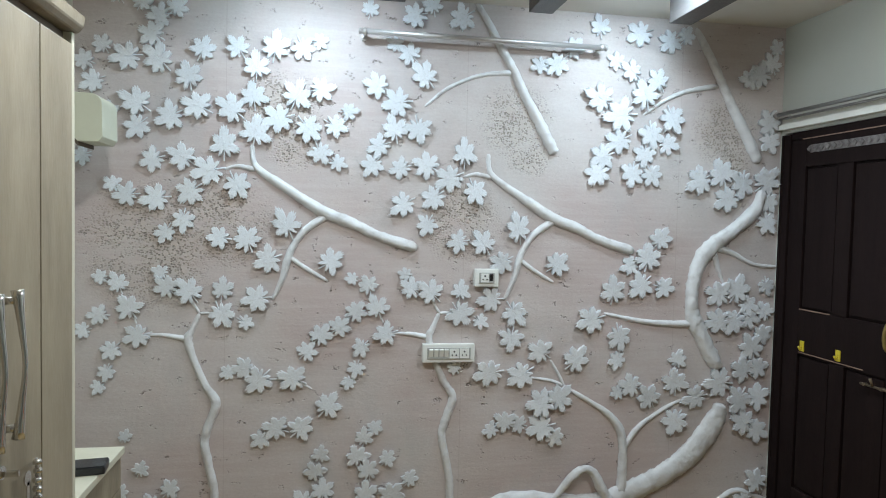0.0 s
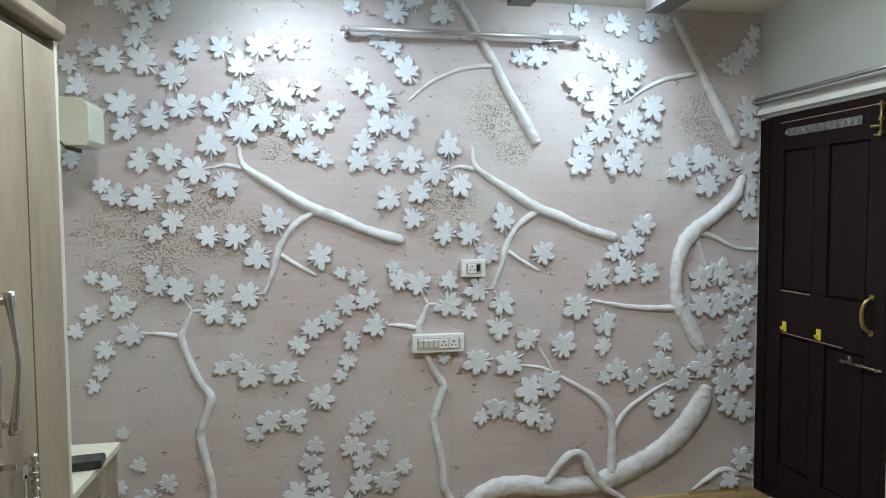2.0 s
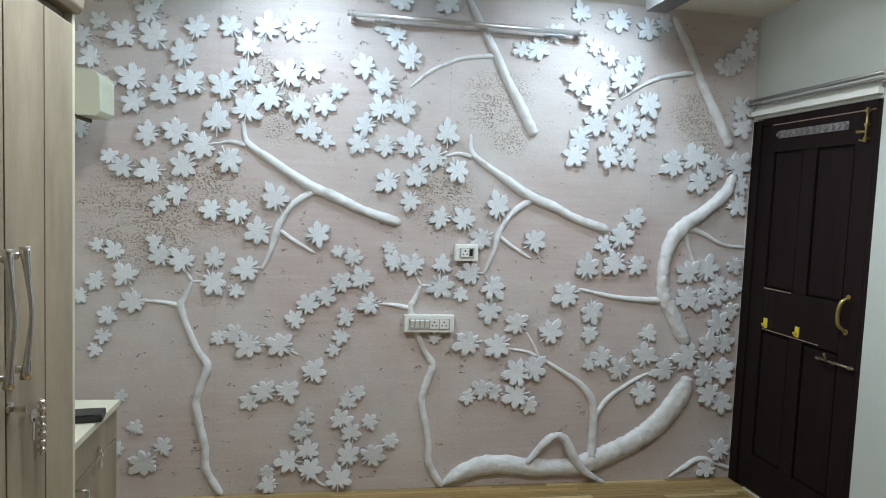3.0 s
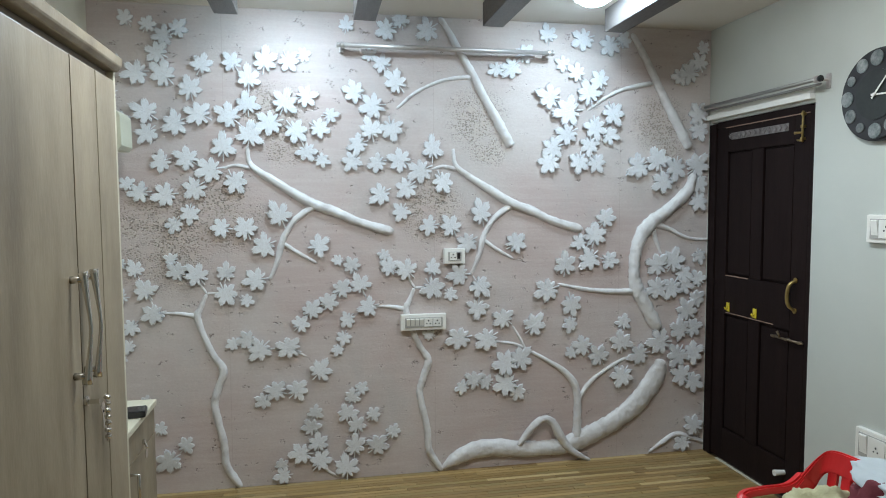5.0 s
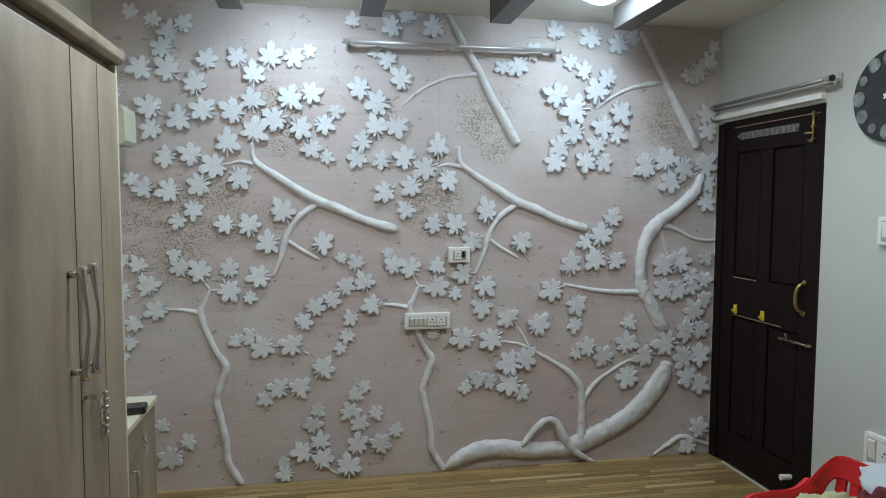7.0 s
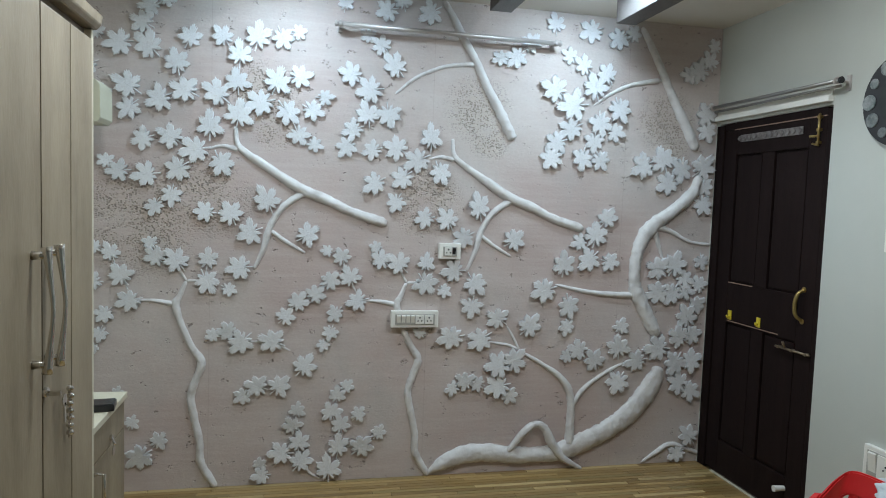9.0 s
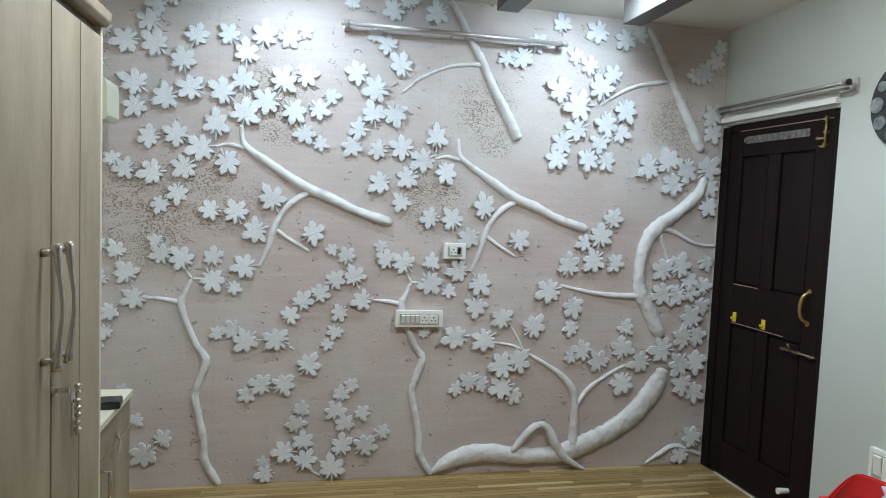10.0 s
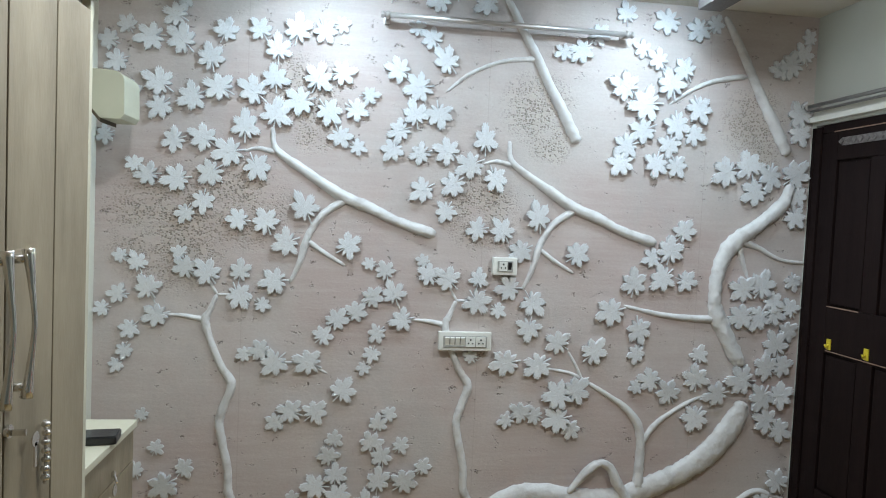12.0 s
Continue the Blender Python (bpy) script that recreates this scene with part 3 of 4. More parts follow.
G2_LEAVES = [(1.964, 1.176, 0.155, 162), (2.067, 1.196, 0.15, 60), (2.133, 1.118, 0.117, 333), (1.966, 1.034, 0.155, 198), (2.055, 1.026, 0.144, 250), (2.144, 1.046, 0.123, 332), (2.23, 0.962, 0.111, 38), (2.282, 1.082, 0.111, 125), (2.164, 0.889, 0.151, 103), (2.223, 0.96, 0.095, 39), (2.121, 0.771, 0.145, 152), (2.209, 0.781, 0.126, 17), (1.988, 0.703, 0.162, 188), (2.107, 0.611, 0.151, 238), (2.212, 0.623, 0.14, 17), (2.135, 0.49, 0.139, 159), (2.213, 0.443, 0.128, 321)]
H_LEAVES = [(0.997, 0.882, 0.129, 141), (1.183, 0.839, 0.144, 59), (0.738, 0.777, 0.15, 198), (0.899, 0.764, 0.153, 222), (1.009, 0.617, 0.161, 198), (1.1, 0.64, 0.144, 40), (0.825, 0.528, 0.121, 158), (0.753, 0.489, 0.09, 209), (0.895, 0.513, 0.092, 178), (1.019, 0.495, 0.143, 208), (1.084, 0.443, 0.106, 311), (0.56, 0.804, 0.082, 149), (1.856, 0.629, 0.141, 198), (1.747, 0.83, 0.103, 81), (1.735, 0.71, 0.145, 97), (1.59, 0.635, 0.137, 121), (1.492, 0.696, 0.123, 159), (1.419, 0.662, 0.082, 208), (1.742, 0.503, 0.145, 249)]
H_BRANCHES = [[(1.459, 0.134, 0.066), (1.462, 0.263, 0.056), (1.462, 0.378, 0.051), (1.438, 0.474, 0.051), (1.369, 0.554, 0.041), (1.284, 0.61, 0.032), (1.169, 0.677, 0.024)],
    [(1.466, 0.365, 0.038), (1.534, 0.463, 0.034), (1.638, 0.541, 0.028), (1.762, 0.605, 0.022), (1.846, 0.613, 0.016)],
    [(0.934, 0.749, 0.014), (1.059, 0.729, 0.02), (1.124, 0.704, 0.02)],
    [(1.056, 0.834, 0.014), (1.102, 0.758, 0.02), (1.131, 0.698, 0.02)]]
H2_LEAVES = [(2.235, 0.164, 0.134, 134), (2.159, 0.059, 0.115, 196)]
H2_BRANCHES = [[(0.631, 0.013, 0.022), (0.706, 0.064, 0.084), (0.821, 0.107, 0.12), (0.961, 0.115, 0.118), (1.125, 0.092, 0.11), (1.263, 0.09, 0.105), (1.375, 0.094, 0.117), (1.48, 0.126, 0.135), (1.586, 0.168, 0.13), (1.685, 0.214, 0.131), (1.774, 0.268, 0.137), (1.849, 0.33, 0.143), (1.934, 0.43, 0.143), (1.986, 0.515, 0.131), (2.005, 0.59, 0.065)],
    [(1.083, 0.121, 0.027), (1.173, 0.23, 0.054), (1.241, 0.274, 0.045), (1.297, 0.251, 0.052), (1.349, 0.157, 0.061), (1.404, 0.082, 0.052), (1.469, 0.037, 0.037), (1.538, -0.001, 0.022)],
    [(1.932, 0.009, 0.018), (2.023, 0.067, 0.034), (2.115, 0.111, 0.037), (2.211, 0.084, 0.031), (2.329, 0.038, 0.029)]]
D_LEAVES = [(-0.513, 0.799, 0.078, 201), (-0.436, 0.818, 0.111, 167), (-0.372, 0.762, 0.138, 230), (-0.218, 0.767, 0.141, 147), (-0.153, 0.894, 0.098, 60), (-0.094, 0.969, 0.114, 60), (-0.002, 1.011, 0.115, 48), (0.073, 1.084, 0.117, 40)]
D_BRANCHES = [[(-0.335, 0.763, 0.013), (-0.218, 0.754, 0.017), (-0.126, 0.711, 0.014)]]
E_LEAVES = [(-0.054, 0.63, 0.127, 50), (-0.179, 0.529, 0.125, 40), (-0.291, 0.53, 0.123, 168), (-0.361, 0.478, 0.091, 220)]
F_LEAVES = [(0.174, 0.518, 0.086, 50), (0.122, 0.47, 0.097, 90), (0.092, 0.38, 0.113, 108), (0.237, 0.363, 0.091, 50), (0.145, 0.311, 0.113, 99), (0.133, 0.188, 0.131, 95), (0.258, 0.187, 0.132, 50), (0.348, 0.259, 0.093, 60), (0.085, 0.069, 0.142, 101), (-0.084, 0.394, 0.095, 69), (-0.107, 0.314, 0.105, 119), (-0.071, 0.221, 0.11, 90), (-0.161, 0.167, 0.127, 182), (-0.059, 0.12, 0.133, 60), (-0.271, 0.114, 0.075, 99), (-0.259, 0.051, 0.098, 197)]
F_BRANCHES = [[(-0.05, 0.105, 0.013), (-0.016, 0.052, 0.019), (0.042, 0.016, 0.018)],
    [(0.177, 0.183, 0.014), (0.224, 0.193, 0.014)]]
K_LEAVES = [(-0.894, 0.357, 0.08, 59), (-0.765, 0.26, 0.098, 59), (-0.854, 0.181, 0.138, 221), (-0.962, 0.509, 0.067, 61), (-0.983, 0.254, 0.091, 114)]

REPEAT = 1.120
relief("spray of white wallpaper maple leaves high on feature wall", UPPER_LEAVES)
relief("dense spray of white wallpaper maple leaves near ceiling", UPPER2_LEAVES)
relief("slanting white wallpaper branch with maple leaves in relief", A_LEAVES, A_BRANCHES, slender=(0, 13))
relief("slanting white wallpaper branch with maple leaves in relief", A_LEAVES, A_BRANCHES, dx=REPEAT, skip=(7, 8, 10), slender=(0, 13))
relief("wavy white wallpaper sapling trunk with maple leaves", B_LEAVES, B_BRANCHES)
relief("wavy white wallpaper sapling trunk with maple leaves behind switchboard", B_LEAVES, B_BRANCHES, dx=REPEAT, skip=(3, 4))
relief("hanging white wallpaper branch and leaves below ceiling", C_LEAVES, C_BRANCHES)
relief("hanging white wallpaper branch and leaves beside door corner", C2_LEAVES, C2_BRANCHES)
relief("white wallpaper maple leaves beside the door", R_LEAVES)
relief("thick curved white wallpaper limb with maple leaves", G_LEAVES, G_BRANCHES)
relief("white wallpaper maple leaves beside thick curved limb", G2_LEAVES)
relief("forked white wallpaper branch with maple leaves", H_LEAVES, H_BRANCHES)
relief("massive white wallpaper root trunk rising from floor", H2_LEAVES, H2_BRANCHES, lifts=(1,))
relief("trailing row of white wallpaper maple leaves", D_LEAVES, D_BRANCHES)
relief("short row of four white wallpaper maple leaves", E_LEAVES)
relief("white wallpaper maple leaves climbing from floor", F_LEAVES, F_BRANCHES)
relief("three white wallpaper maple leaves beside low cabinet", K_LEAVES)

# ---- curtain rod on the feature wall ----
rod = thing("curtain_rod", "bare steel curtain rod on brackets, feature wall", "curtain rod", (0.092, YN, 2.392))
part("tube", tube([(-0.02, -0.070, 0), (1.175, -0.070, 0)], 0.0125, 14), STEEL, rod, smooth=True)
for bx in (0.0, 1.152):
    b = box(bx - 0.012, bx + 0.012, -0.012, 0, -0.028, 0.028, 0.003)
    b = tube([(bx, -0.008, 0.0), (bx, -0.070, 0)], 0.007, 10, b)
    b = disc((bx, -0.070, 0), "x", 0.018, 0.016, 18, 0.003, b)
    part("bracket", b, STEEL, rod, "dull steel wall bracket")
for bx in (-0.022, 1.177):
    part("end_cap", disc((bx, -0.070, 0), "x", 0.0165, 0.014, 16, 0.004), STEEL, rod)

# ---- switchboards on the feature wall ----
def switchboard(x, z, w, h, layout, label):
    """A modular plate facing -y: r rocker, s socket, k black switch."""
    root = thing("switchboard", label, "switchboard", (x, YN, z))
    part("plate", box(-w / 2, w / 2, -0.038, 0, -h / 2, h / 2, 0.006), WHITE, root)
    # greyed white plastic puts the shade between rockers into the colour
    part("inner_frame", box(-w / 2 + 0.022, w / 2 - 0.022, -0.0425, -0.036, -h / 2 + 0.017, h / 2 - 0.017, 0.002), SWITCH_SHADE, root, "frame coloured darker for the shade between rockers")
    span = w - 0.056
    total = sum({"r": 1, "s": 2, "k": 1}[c] for c in layout)
    u = -span / 2
    for c in layout:
        cw = span * {"r": 1, "s": 2, "k": 1}[c] / total
        if c in "rk":
            b = prism([(-0.041, -h / 2 + 0.022), (-0.051, h / 2 - 0.026), (-0.046, h / 2 - 0.022), (-0.040, h / 2 - 0.022), (-0.040, -h / 2 + 0.022)], "x", u + 0.003, u + cw - 0.003)
            part("rocker", b, WHITE if c == "r" else BLACK, root, "" if c == "r" else "black rocker switch")
        else:
            sock = part("socket", box(u + 0.002, u + cw - 0.002, -0.0455, -0.041, -h / 2 + 0.021, h / 2 - 0.021, 0.0015), WHITE, root)
            cx = u + cw / 2
            for hx, hz, r in ((0, 0.010, 0.0045), (-0.010, -0.007, 0.0038), (0.010, -0.007, 0.0038)):
                part("pin_hole", disc((cx + hx, -0.0458, hz), "y", r, 0.002, 12), BLACK, sock)
        u += cw
    return root


switchboard(0.526, 0.882, 0.258, 0.090, "rrrrss", "long white modular switchboard with rockers and two sockets")
switchboard(0.706, 1.252, 0.120, 0.086, "sk", "small white socket plate with black switch")

# ---- door ----
def brass_bolt(root, y0, y1, z, x, vertical=False, BRASS=BRASS):
    a, b = ((y0, z), (y1, z)) if not vertical else ((z, y0), (z, y1))
    rodm = tube([(x - 0.014, a[0], a[1]), (x - 0.014, b[0], b[1])], 0.006, 10)
    bolt = part("tower_bolt", rodm, BRASS, root, "worn brass sliding bolt", True)
    for t in (0.1, 0.5, 0.9):
        c = (a[0] + (b[0] - a[0]) * t, a[1] + (b[1] - a[1]) * t)
        part("bolt_keeper", box(x - 0.022, x, c[0] - 0.007, c[0] + 0.007, c[1] - 0.007, c[1] + 0.007, 0.002), BRASS, bolt)
    c = (a[0] + (b[0] - a[0]) * 0.3, a[1] + (b[1] - a[1]) * 0.3)
    k = (0, 0.035) if not vertical else (0.035, 0)
    part("bolt_knob", tube([(x - 0.014, *c), (x - 0.032, c[0] + k[0], c[1] + k[1])], [0.005, 0.007], 10), BRASS, bolt, smooth=True)


door = thing("door_1", "closed dark brown polished wooden panel door", "door", (XR, (DOOR_Y0 + DOOR_Y1) / 2, 0), kind="structure")
DW = (DOOR_Y1 - DOOR_Y0) / 2
XF = 0.006
part("door_frame", box(-0.004, 0.10, DW - 0.035, DW + 0.0095, 0.0, DOOR_H, 0.003), DOOR, door)
part("jamb_cover", box(-0.005, -0.0005, DW + 0.0100, DW + 0.0285, 0.0, DOOR_H, 0.001), DOOR, door)
part("door_frame", box(XF - 0.002, 0.10, -DW - 0.010, -DW + 0.020, 0.0, DOOR_H, 0.003), DOOR, door)
part("door_frame", box(XF - 0.002, 0.10, -DW + 0.021, DW - 0.036, DOOR_H - 0.03, DOOR_H + 0.008, 0.003), DOOR, door)
Y0, Y1, TOP = -DW + 0.023, DW - 0.038, DOOR_H - 0.034
leaf = part("door_leaf", box(XF + 0.016, XF + 0.045, Y0, Y1, 0.012, TOP, 0.003), DOOR, door)
ST = 0.105
part("stile", box(XF, XF + 0.0155, Y0, Y0 + ST, 0.012, TOP, 0.003), DOOR, leaf)
part("stile", box(XF, XF + 0.0155, Y1 - ST, Y1, 0.012, TOP, 0.003), DOOR, leaf)
for z0, z1 in ((0.012, 0.20), (0.89, 1.12), (TOP - 0.14, TOP)):
    part("rail", box(XF, XF + 0.0155, Y0 + ST + 0.001, Y1 - ST - 0.001, z0, z1, 0.003), DOOR, leaf)
for z0, z1 in ((0.201, 0.889), (1.121, TOP - 0.141)):
    part("mullion", box(XF, XF + 0.0155, -0.045, 0.045, z0, z1, 0.003), DOOR, leaf)
    for y0, y1 in ((Y0 + ST + 0.012, -0.057), (0.057, Y1 - ST - 0.012)):
        part("raised_panel", box(XF + 0.006, XF + 0.0155, y0, y1, z0 + 0.012, z1 - 0.012, 0.006), DOOR, leaf)
# thin pale lines along the rail and head edges
PALE_LINE = material("pale_wood_line", (0.36, 0.24, 0.17), 0.5, second=(0.2, 0.12, 0.09), scale=30, amount=1.0)
yc = (DOOR_Y0 + DOOR_Y1) / 2
part("worn_edge", box(XF - 0.003, XF + 0.002, 2.608 - yc, 2.812 - yc, 1.117, 1.122), PALE_LINE, door, "pale line along rail edge")
part("worn_edge", box(XF - 0.003, XF + 0.002, 2.394 - yc, 2.802 - yc, 0.899, 0.903), PALE_LINE, door, "pale line along rail edge")
part("worn_edge", box(XF - 0.003, XF + 0.002, 2.175 - yc, 2.841 - yc, 1.980, 1.9845), PALE_LINE, door, "pale line along head edge")
part("threshold_strip", box(-0.012, 0.004, 2.394 - yc, 2.851 - yc, 0.001, 0.006), OAK_EDGE, door, "pale threshold strip under door")
strip = part("foil_strip", box(XF - 0.0045, XF - 0.0005, 2.317 - yc, 2.783 - yc, 1.908, 1.947, 0.001), FOIL, door, "silver garland strip stuck on door")
for k in range(12):
    yy = 2.335 + k * 0.041 - yc
    part("foil_leaf", prism([(yy - 0.016, 1.9275), (yy, 1.942), (yy + 0.016, 1.9275), (yy, 1.913)], "x", XF - 0.009, XF - 0.004), FOIL, strip)
brass_bolt(door, 1.842, 1.992, 2.203 - yc, XF, True)
brass_bolt(door, 2.389 - yc, 2.160 - yc, 0.845, XF, BRASS=DULL_BRASS)
part("latch_stay", tube([(XF - 0.010, 2.205 - yc, 1.844), (XF - 0.014, 2.239 - yc, 1.854)], 0.005, 8), BRASS, door, smooth=True)
pull = [tuple(p) for p in glide([(XF, 2.236 - yc, 1.152), (XF - 0.03, 2.244 - yc, 1.128), (XF - 0.036, 2.251 - yc, 1.073), (XF - 0.03, 2.246 - yc, 1.024), (XF, 2.236 - yc, 0.997)], 4)]
handle = part("pull_handle", tube(pull, [0.007 + 0.003 * math.sin(math.pi * k / (len(pull) - 1)) for k in range(len(pull))], 10), BRASS, door, "curved brass pull handle", True)
for z in (1.152, 0.997):
    part("handle_rose", disc((XF - 0.003, 2.236 - yc, z), "x", 0.014, 0.006, 18, 0.002), BRASS, handle)
for y in (2.779, 2.540):
    b = box(XF - 0.006, XF, y - yc - 0.014, y - yc + 0.014, 0.909, 0.962, 0.003)
    hook = part("stick_hook", b, YELLOW, door, "small yellow plastic stick-on hook")
    part("hook_arm", tube([(XF - 0.004, y - yc, 0.935), (XF - 0.020, y - yc, 0.921), (XF - 0.024, y - yc, 0.935)], 0.0045, 8), YELLOW, hook, smooth=True)
part("door_stop", tube([(XF, 2.278 - yc, 0.145), (XF - 0.055, 2.283 - yc, 0.145)], [0.013, 0.016], 14), WHITE, door, "short white cylindrical door stop")

# white ledge and rod above the door
ledge = thing("door_ledge", "white painted ledge board above door", "ledge", (XR, 2.565, 2.040))
part("board", box(-0.030, 0, -0.43, 0.422, 0, 0.028, 0.003), WHITE, ledge)
part("back_strip", box(-0.012, 0, -0.43, 0.424, 0.029, 0.062, 0.002), WHITE, ledge)
drod = thing("door_curtain_rod", "bare steel curtain rod above door", "curtain rod", (XR, 2.490, 2.113))
part("tube", tube([(-0.07, -0.46, 0), (-0.07, 0.475, 0)], 0.0095, 14), GREY_STEEL, drod, smooth=True)
part("rail", tube([(-0.045, -0.44, -0.020), (-0.045, 0.47, -0.020)], 0.0065, 10), GREY_STEEL, drod, "thinner inner rail", True)
for y in (-0.44, 0.455):
    b = box(-0.010, 0, y - 0.012, y + 0.012, -0.04, 0.03, 0.003)
    b = tube([(-0.006, y, 0), (-0.07, y, 0)], 0.006, 8, b)
    b = disc((-0.07, y, 0), "y", 0.017, 0.016, 16, 0.003, b)
    part("bracket", b, STEEL, drod)
part("end_cap", disc((-0.07, -0.465, 0), "y", 0.015, 0.016, 16, 0.004), BLACK, drod, "dark rod end")

# ---- wall clock ----
clock = thing("wall_clock", "large round black wall clock with twelve silver discs", "clock", (XR, 1.748, 1.996))
CR = 0.195
part("body", disc((-0.018, 0, 0), "x", CR, 0.036, 64, 0.010), BLACK, clock)
part("dial", disc((-0.038, 0, 0), "x", 0.105, 0.004, 48, 0.001), DIAL, clock, "dark grey dial")
for k in range(12):
    a = 2 * math.pi * k / 12
    r = 0.030 if k % 3 else 0.033
    m = part("photo_disc", disc((-0.038, 0.152 * math.sin(a), 0.152 * math.cos(a)), "x", r * (0.72 if k % 3 == 2 else 1), 0.005, 24, 0.001), DISC, clock, "silver disc marker")
part("hour_hand", prism([(-0.004, -0.02), (0.004, -0.02), (0.003, 0.062), (-0.003, 0.062)], "x", -0.0445, -0.042), WHITE, clock, "white hand", at=pose(0, 0, 0, 90 + 3, 0, 0))
part("minute_hand", prism([(-0.004, -0.02), (0.004, -0.02), (0.0025, 0.090), (-0.0025, 0.090)], "x", -0.048, -0.0455), WHITE, clock, "white hand", at=pose(0, 0, 0, 40, 0, 0))
part("hub", disc((-0.046, 0, 0), "x", 0.007, 0.012, 16, 0.002), WHITE, clock)


def side_switchboard(y, z, w, h, layout, label):
    board = switchboard(0, 0, w, h, layout, label)
    board.matrix_basis = pose(XR + 0.016, y, z, 0, 0, -90)
    return board


side_switchboard(1.680, 1.430, 0.215, 0.120, "rsr", "white switch plate with rockers on pale wall")
side_switchboard(1.688, 0.483, 0.235, 0.140, "rsr", "white socket plate low on pale wall")

# ---- wardrobe ----
WX, WY0, WY1, WTOP = -0.665, -0.55, 1.580, 1.958
ward = thing("wardrobe", "tall light oak laminate wardrobe with long steel handles", "wardrobe", (XL, WY1, 0))
def W(x0, x1, y0, y1, z0, z1, bevel=0.002):
    return box(x0 - XL, x1 - XL, y0 - WY1, y1 - WY1, z0, z1, bevel)
part("carcass", W(XL + 0.005, WX - 0.022, WY0, WY1 - 0.018, 0.0, WTOP), OAK, ward)
part("side_panel", W(XL + 0.005, WX - 0.002, WY1 - 0.0175, WY1, 0.0, WTOP), OAK_EDGE, ward, "pale laminate side panel")
part("plinth", W(WX - 0.0215, WX - 0.012, WY0, WY1 - 0.018, 0.0, 0.07), OAK, ward)
corn = prism([(0.005, 0), (WX + 0.006 - XL, 0), (WX + 0.018 - XL, 0.014), (WX + 0.022 - XL, 0.042), (0.005, 0.042)], "y", WY0 - WY1, 0.004, 0.003)
part("cornice", corn, OAK, ward, "projecting oak top moulding", at=pose(0, 0, WTOP + 0.001))
# dark sheet colours in the shade between doors and below the cornice
part("shadow_board", W(WX - 0.0219, WX - 0.0212, WY0 + 0.002, WY1 - 0.0185, 0.072, WTOP - 0.001, 0), GROOVE, ward, "dark sheet standing in for shade in the door gaps")
edges = [WY0, 0.02, 0.59, 1.186, 1.384, WY1 - 0.019]
for a, b in zip(edges, edges[1:]):
    part("door_panel", W(WX - 0.0205, WX, a + 0.003, b - 0.003, 0.075, WTOP - 0.030, 0.0025), OAK, ward)


def bow_handle(y, z0, z1, bm=None):
    """A bowed bar on two stubby posts, standing off the wardrobe front along +x."""
    x = WX - XL
    out = []
    pts = [tuple(p) for p in glide([(x + 0.030, y, z0 - 0.020), (x + 0.037, y, z0 + 0.05), (x + 0.043, y, (z0 + z1) / 2), (x + 0.037, y, z1 - 0.05), (x + 0.030, y, z1 + 0.020)], 5)]
    n = len(pts) - 1
    out.append(tube(pts, [0.0048 + 0.0070 * abs(2 * k / n - 1) ** 2 for k in range(n + 1)], 12))
    for z in (z0, z1):
        out.append(tube([(x, y, z), (x + 0.032, y, z)], [0.010, 0.007], 12))
    return out


for y in (1.128, 1.206):
    bar, lo, hi = bow_handle(y - WY1, 1.112, 1.358)
    h = part("handle", bar, CHROME, ward, "long bowed polished steel handle", True)
    part("handle_post", lo, CHROME, h, smooth=True)
    part("handle_post", hi, CHROME, h, smooth=True)
lock = part("lock", disc((WX - XL + 0.004, 1.195 - WY1, 1.03), "x", 0.013, 0.010, 20, 0.002), CHROME, ward, "round steel lock")
part("lock_key", box(WX - XL + 0.008, WX - XL + 0.036, 1.192 - WY1, 1.198 - WY1, 1.022, 1.034, 0.001), CHROME, lock)
bow = disc((WX - XL + 0.022, 1.262 - WY1, 0.992), "x", 0.015, 0.003, 20)
bow = box(WX - XL + 0.0205, WX - XL + 0.0235, 1.258 - WY1, 1.268 - WY1, 0.935, 0.985, bm=bow)
part("spare_key", bow, CHROME, lock, "key hanging from key ring")
part("door_scratch", box(WX - XL, WX - XL + 0.0012, 0.835 - WY1, 0.905 - WY1, 0.786, 0.789), GROOVE, ward, "dark scratch on oak door")

chain = thing("key_chain", "silver beaded key chain hanging on wardrobe lock", "key chain", (WX + 0.012, 1.328, 1.010))
part("cord", tube([(0, 0, 0.0), (0.002, 0, -0.09), (0, 0, -0.135)], 0.0035, 6), STEEL, chain)
for k in range(7):
    b = bmesh.new()
    bmesh.ops.create_icosphere(b, subdivisions=2, radius=0.0095)
    for v in b.verts:
        v.co = Vector((v.co.x, v.co.y, v.co.z * 0.8)) + Vector((0.002, 0.002 * math.sin(k * 2), -0.008 - 0.019 * k))
    part("bead", b, CHROME, chain, smooth=True)

# ---- low cabinet beside the wardrobe ----
CX, CY0, CY1, CTOP = -0.69, 1.586, 2.03, 0.79
cab = thing("low_cabinet", "low light oak cabinet with pale cream top", "cabinet", (XL, CY0, 0))
def C(x0, x1, y0, y1, z0, z1, bevel=0.002):
    return box(x0 - XL, x1 - XL, y0 - CY0, y1 - CY0, z0, z1, bevel)
part("body", C(XL + 0.005, CX - 0.022, CY0, CY1 - 0.004, 0, CTOP - 0.022), OAK, cab)
part("top", C(XL + 0.003, CX + 0.006, CY0, CY1 + 0.006, CTOP - 0.0215, CTOP, 0.003), OAK_EDGE, cab, "pale cream laminate top")
drawer = part("drawer_front", C(CX - 0.0215, CX - 0.002, CY0 + 0.003, CY1 - 0.005, 0.665, CTOP - 0.024), OAK, cab)
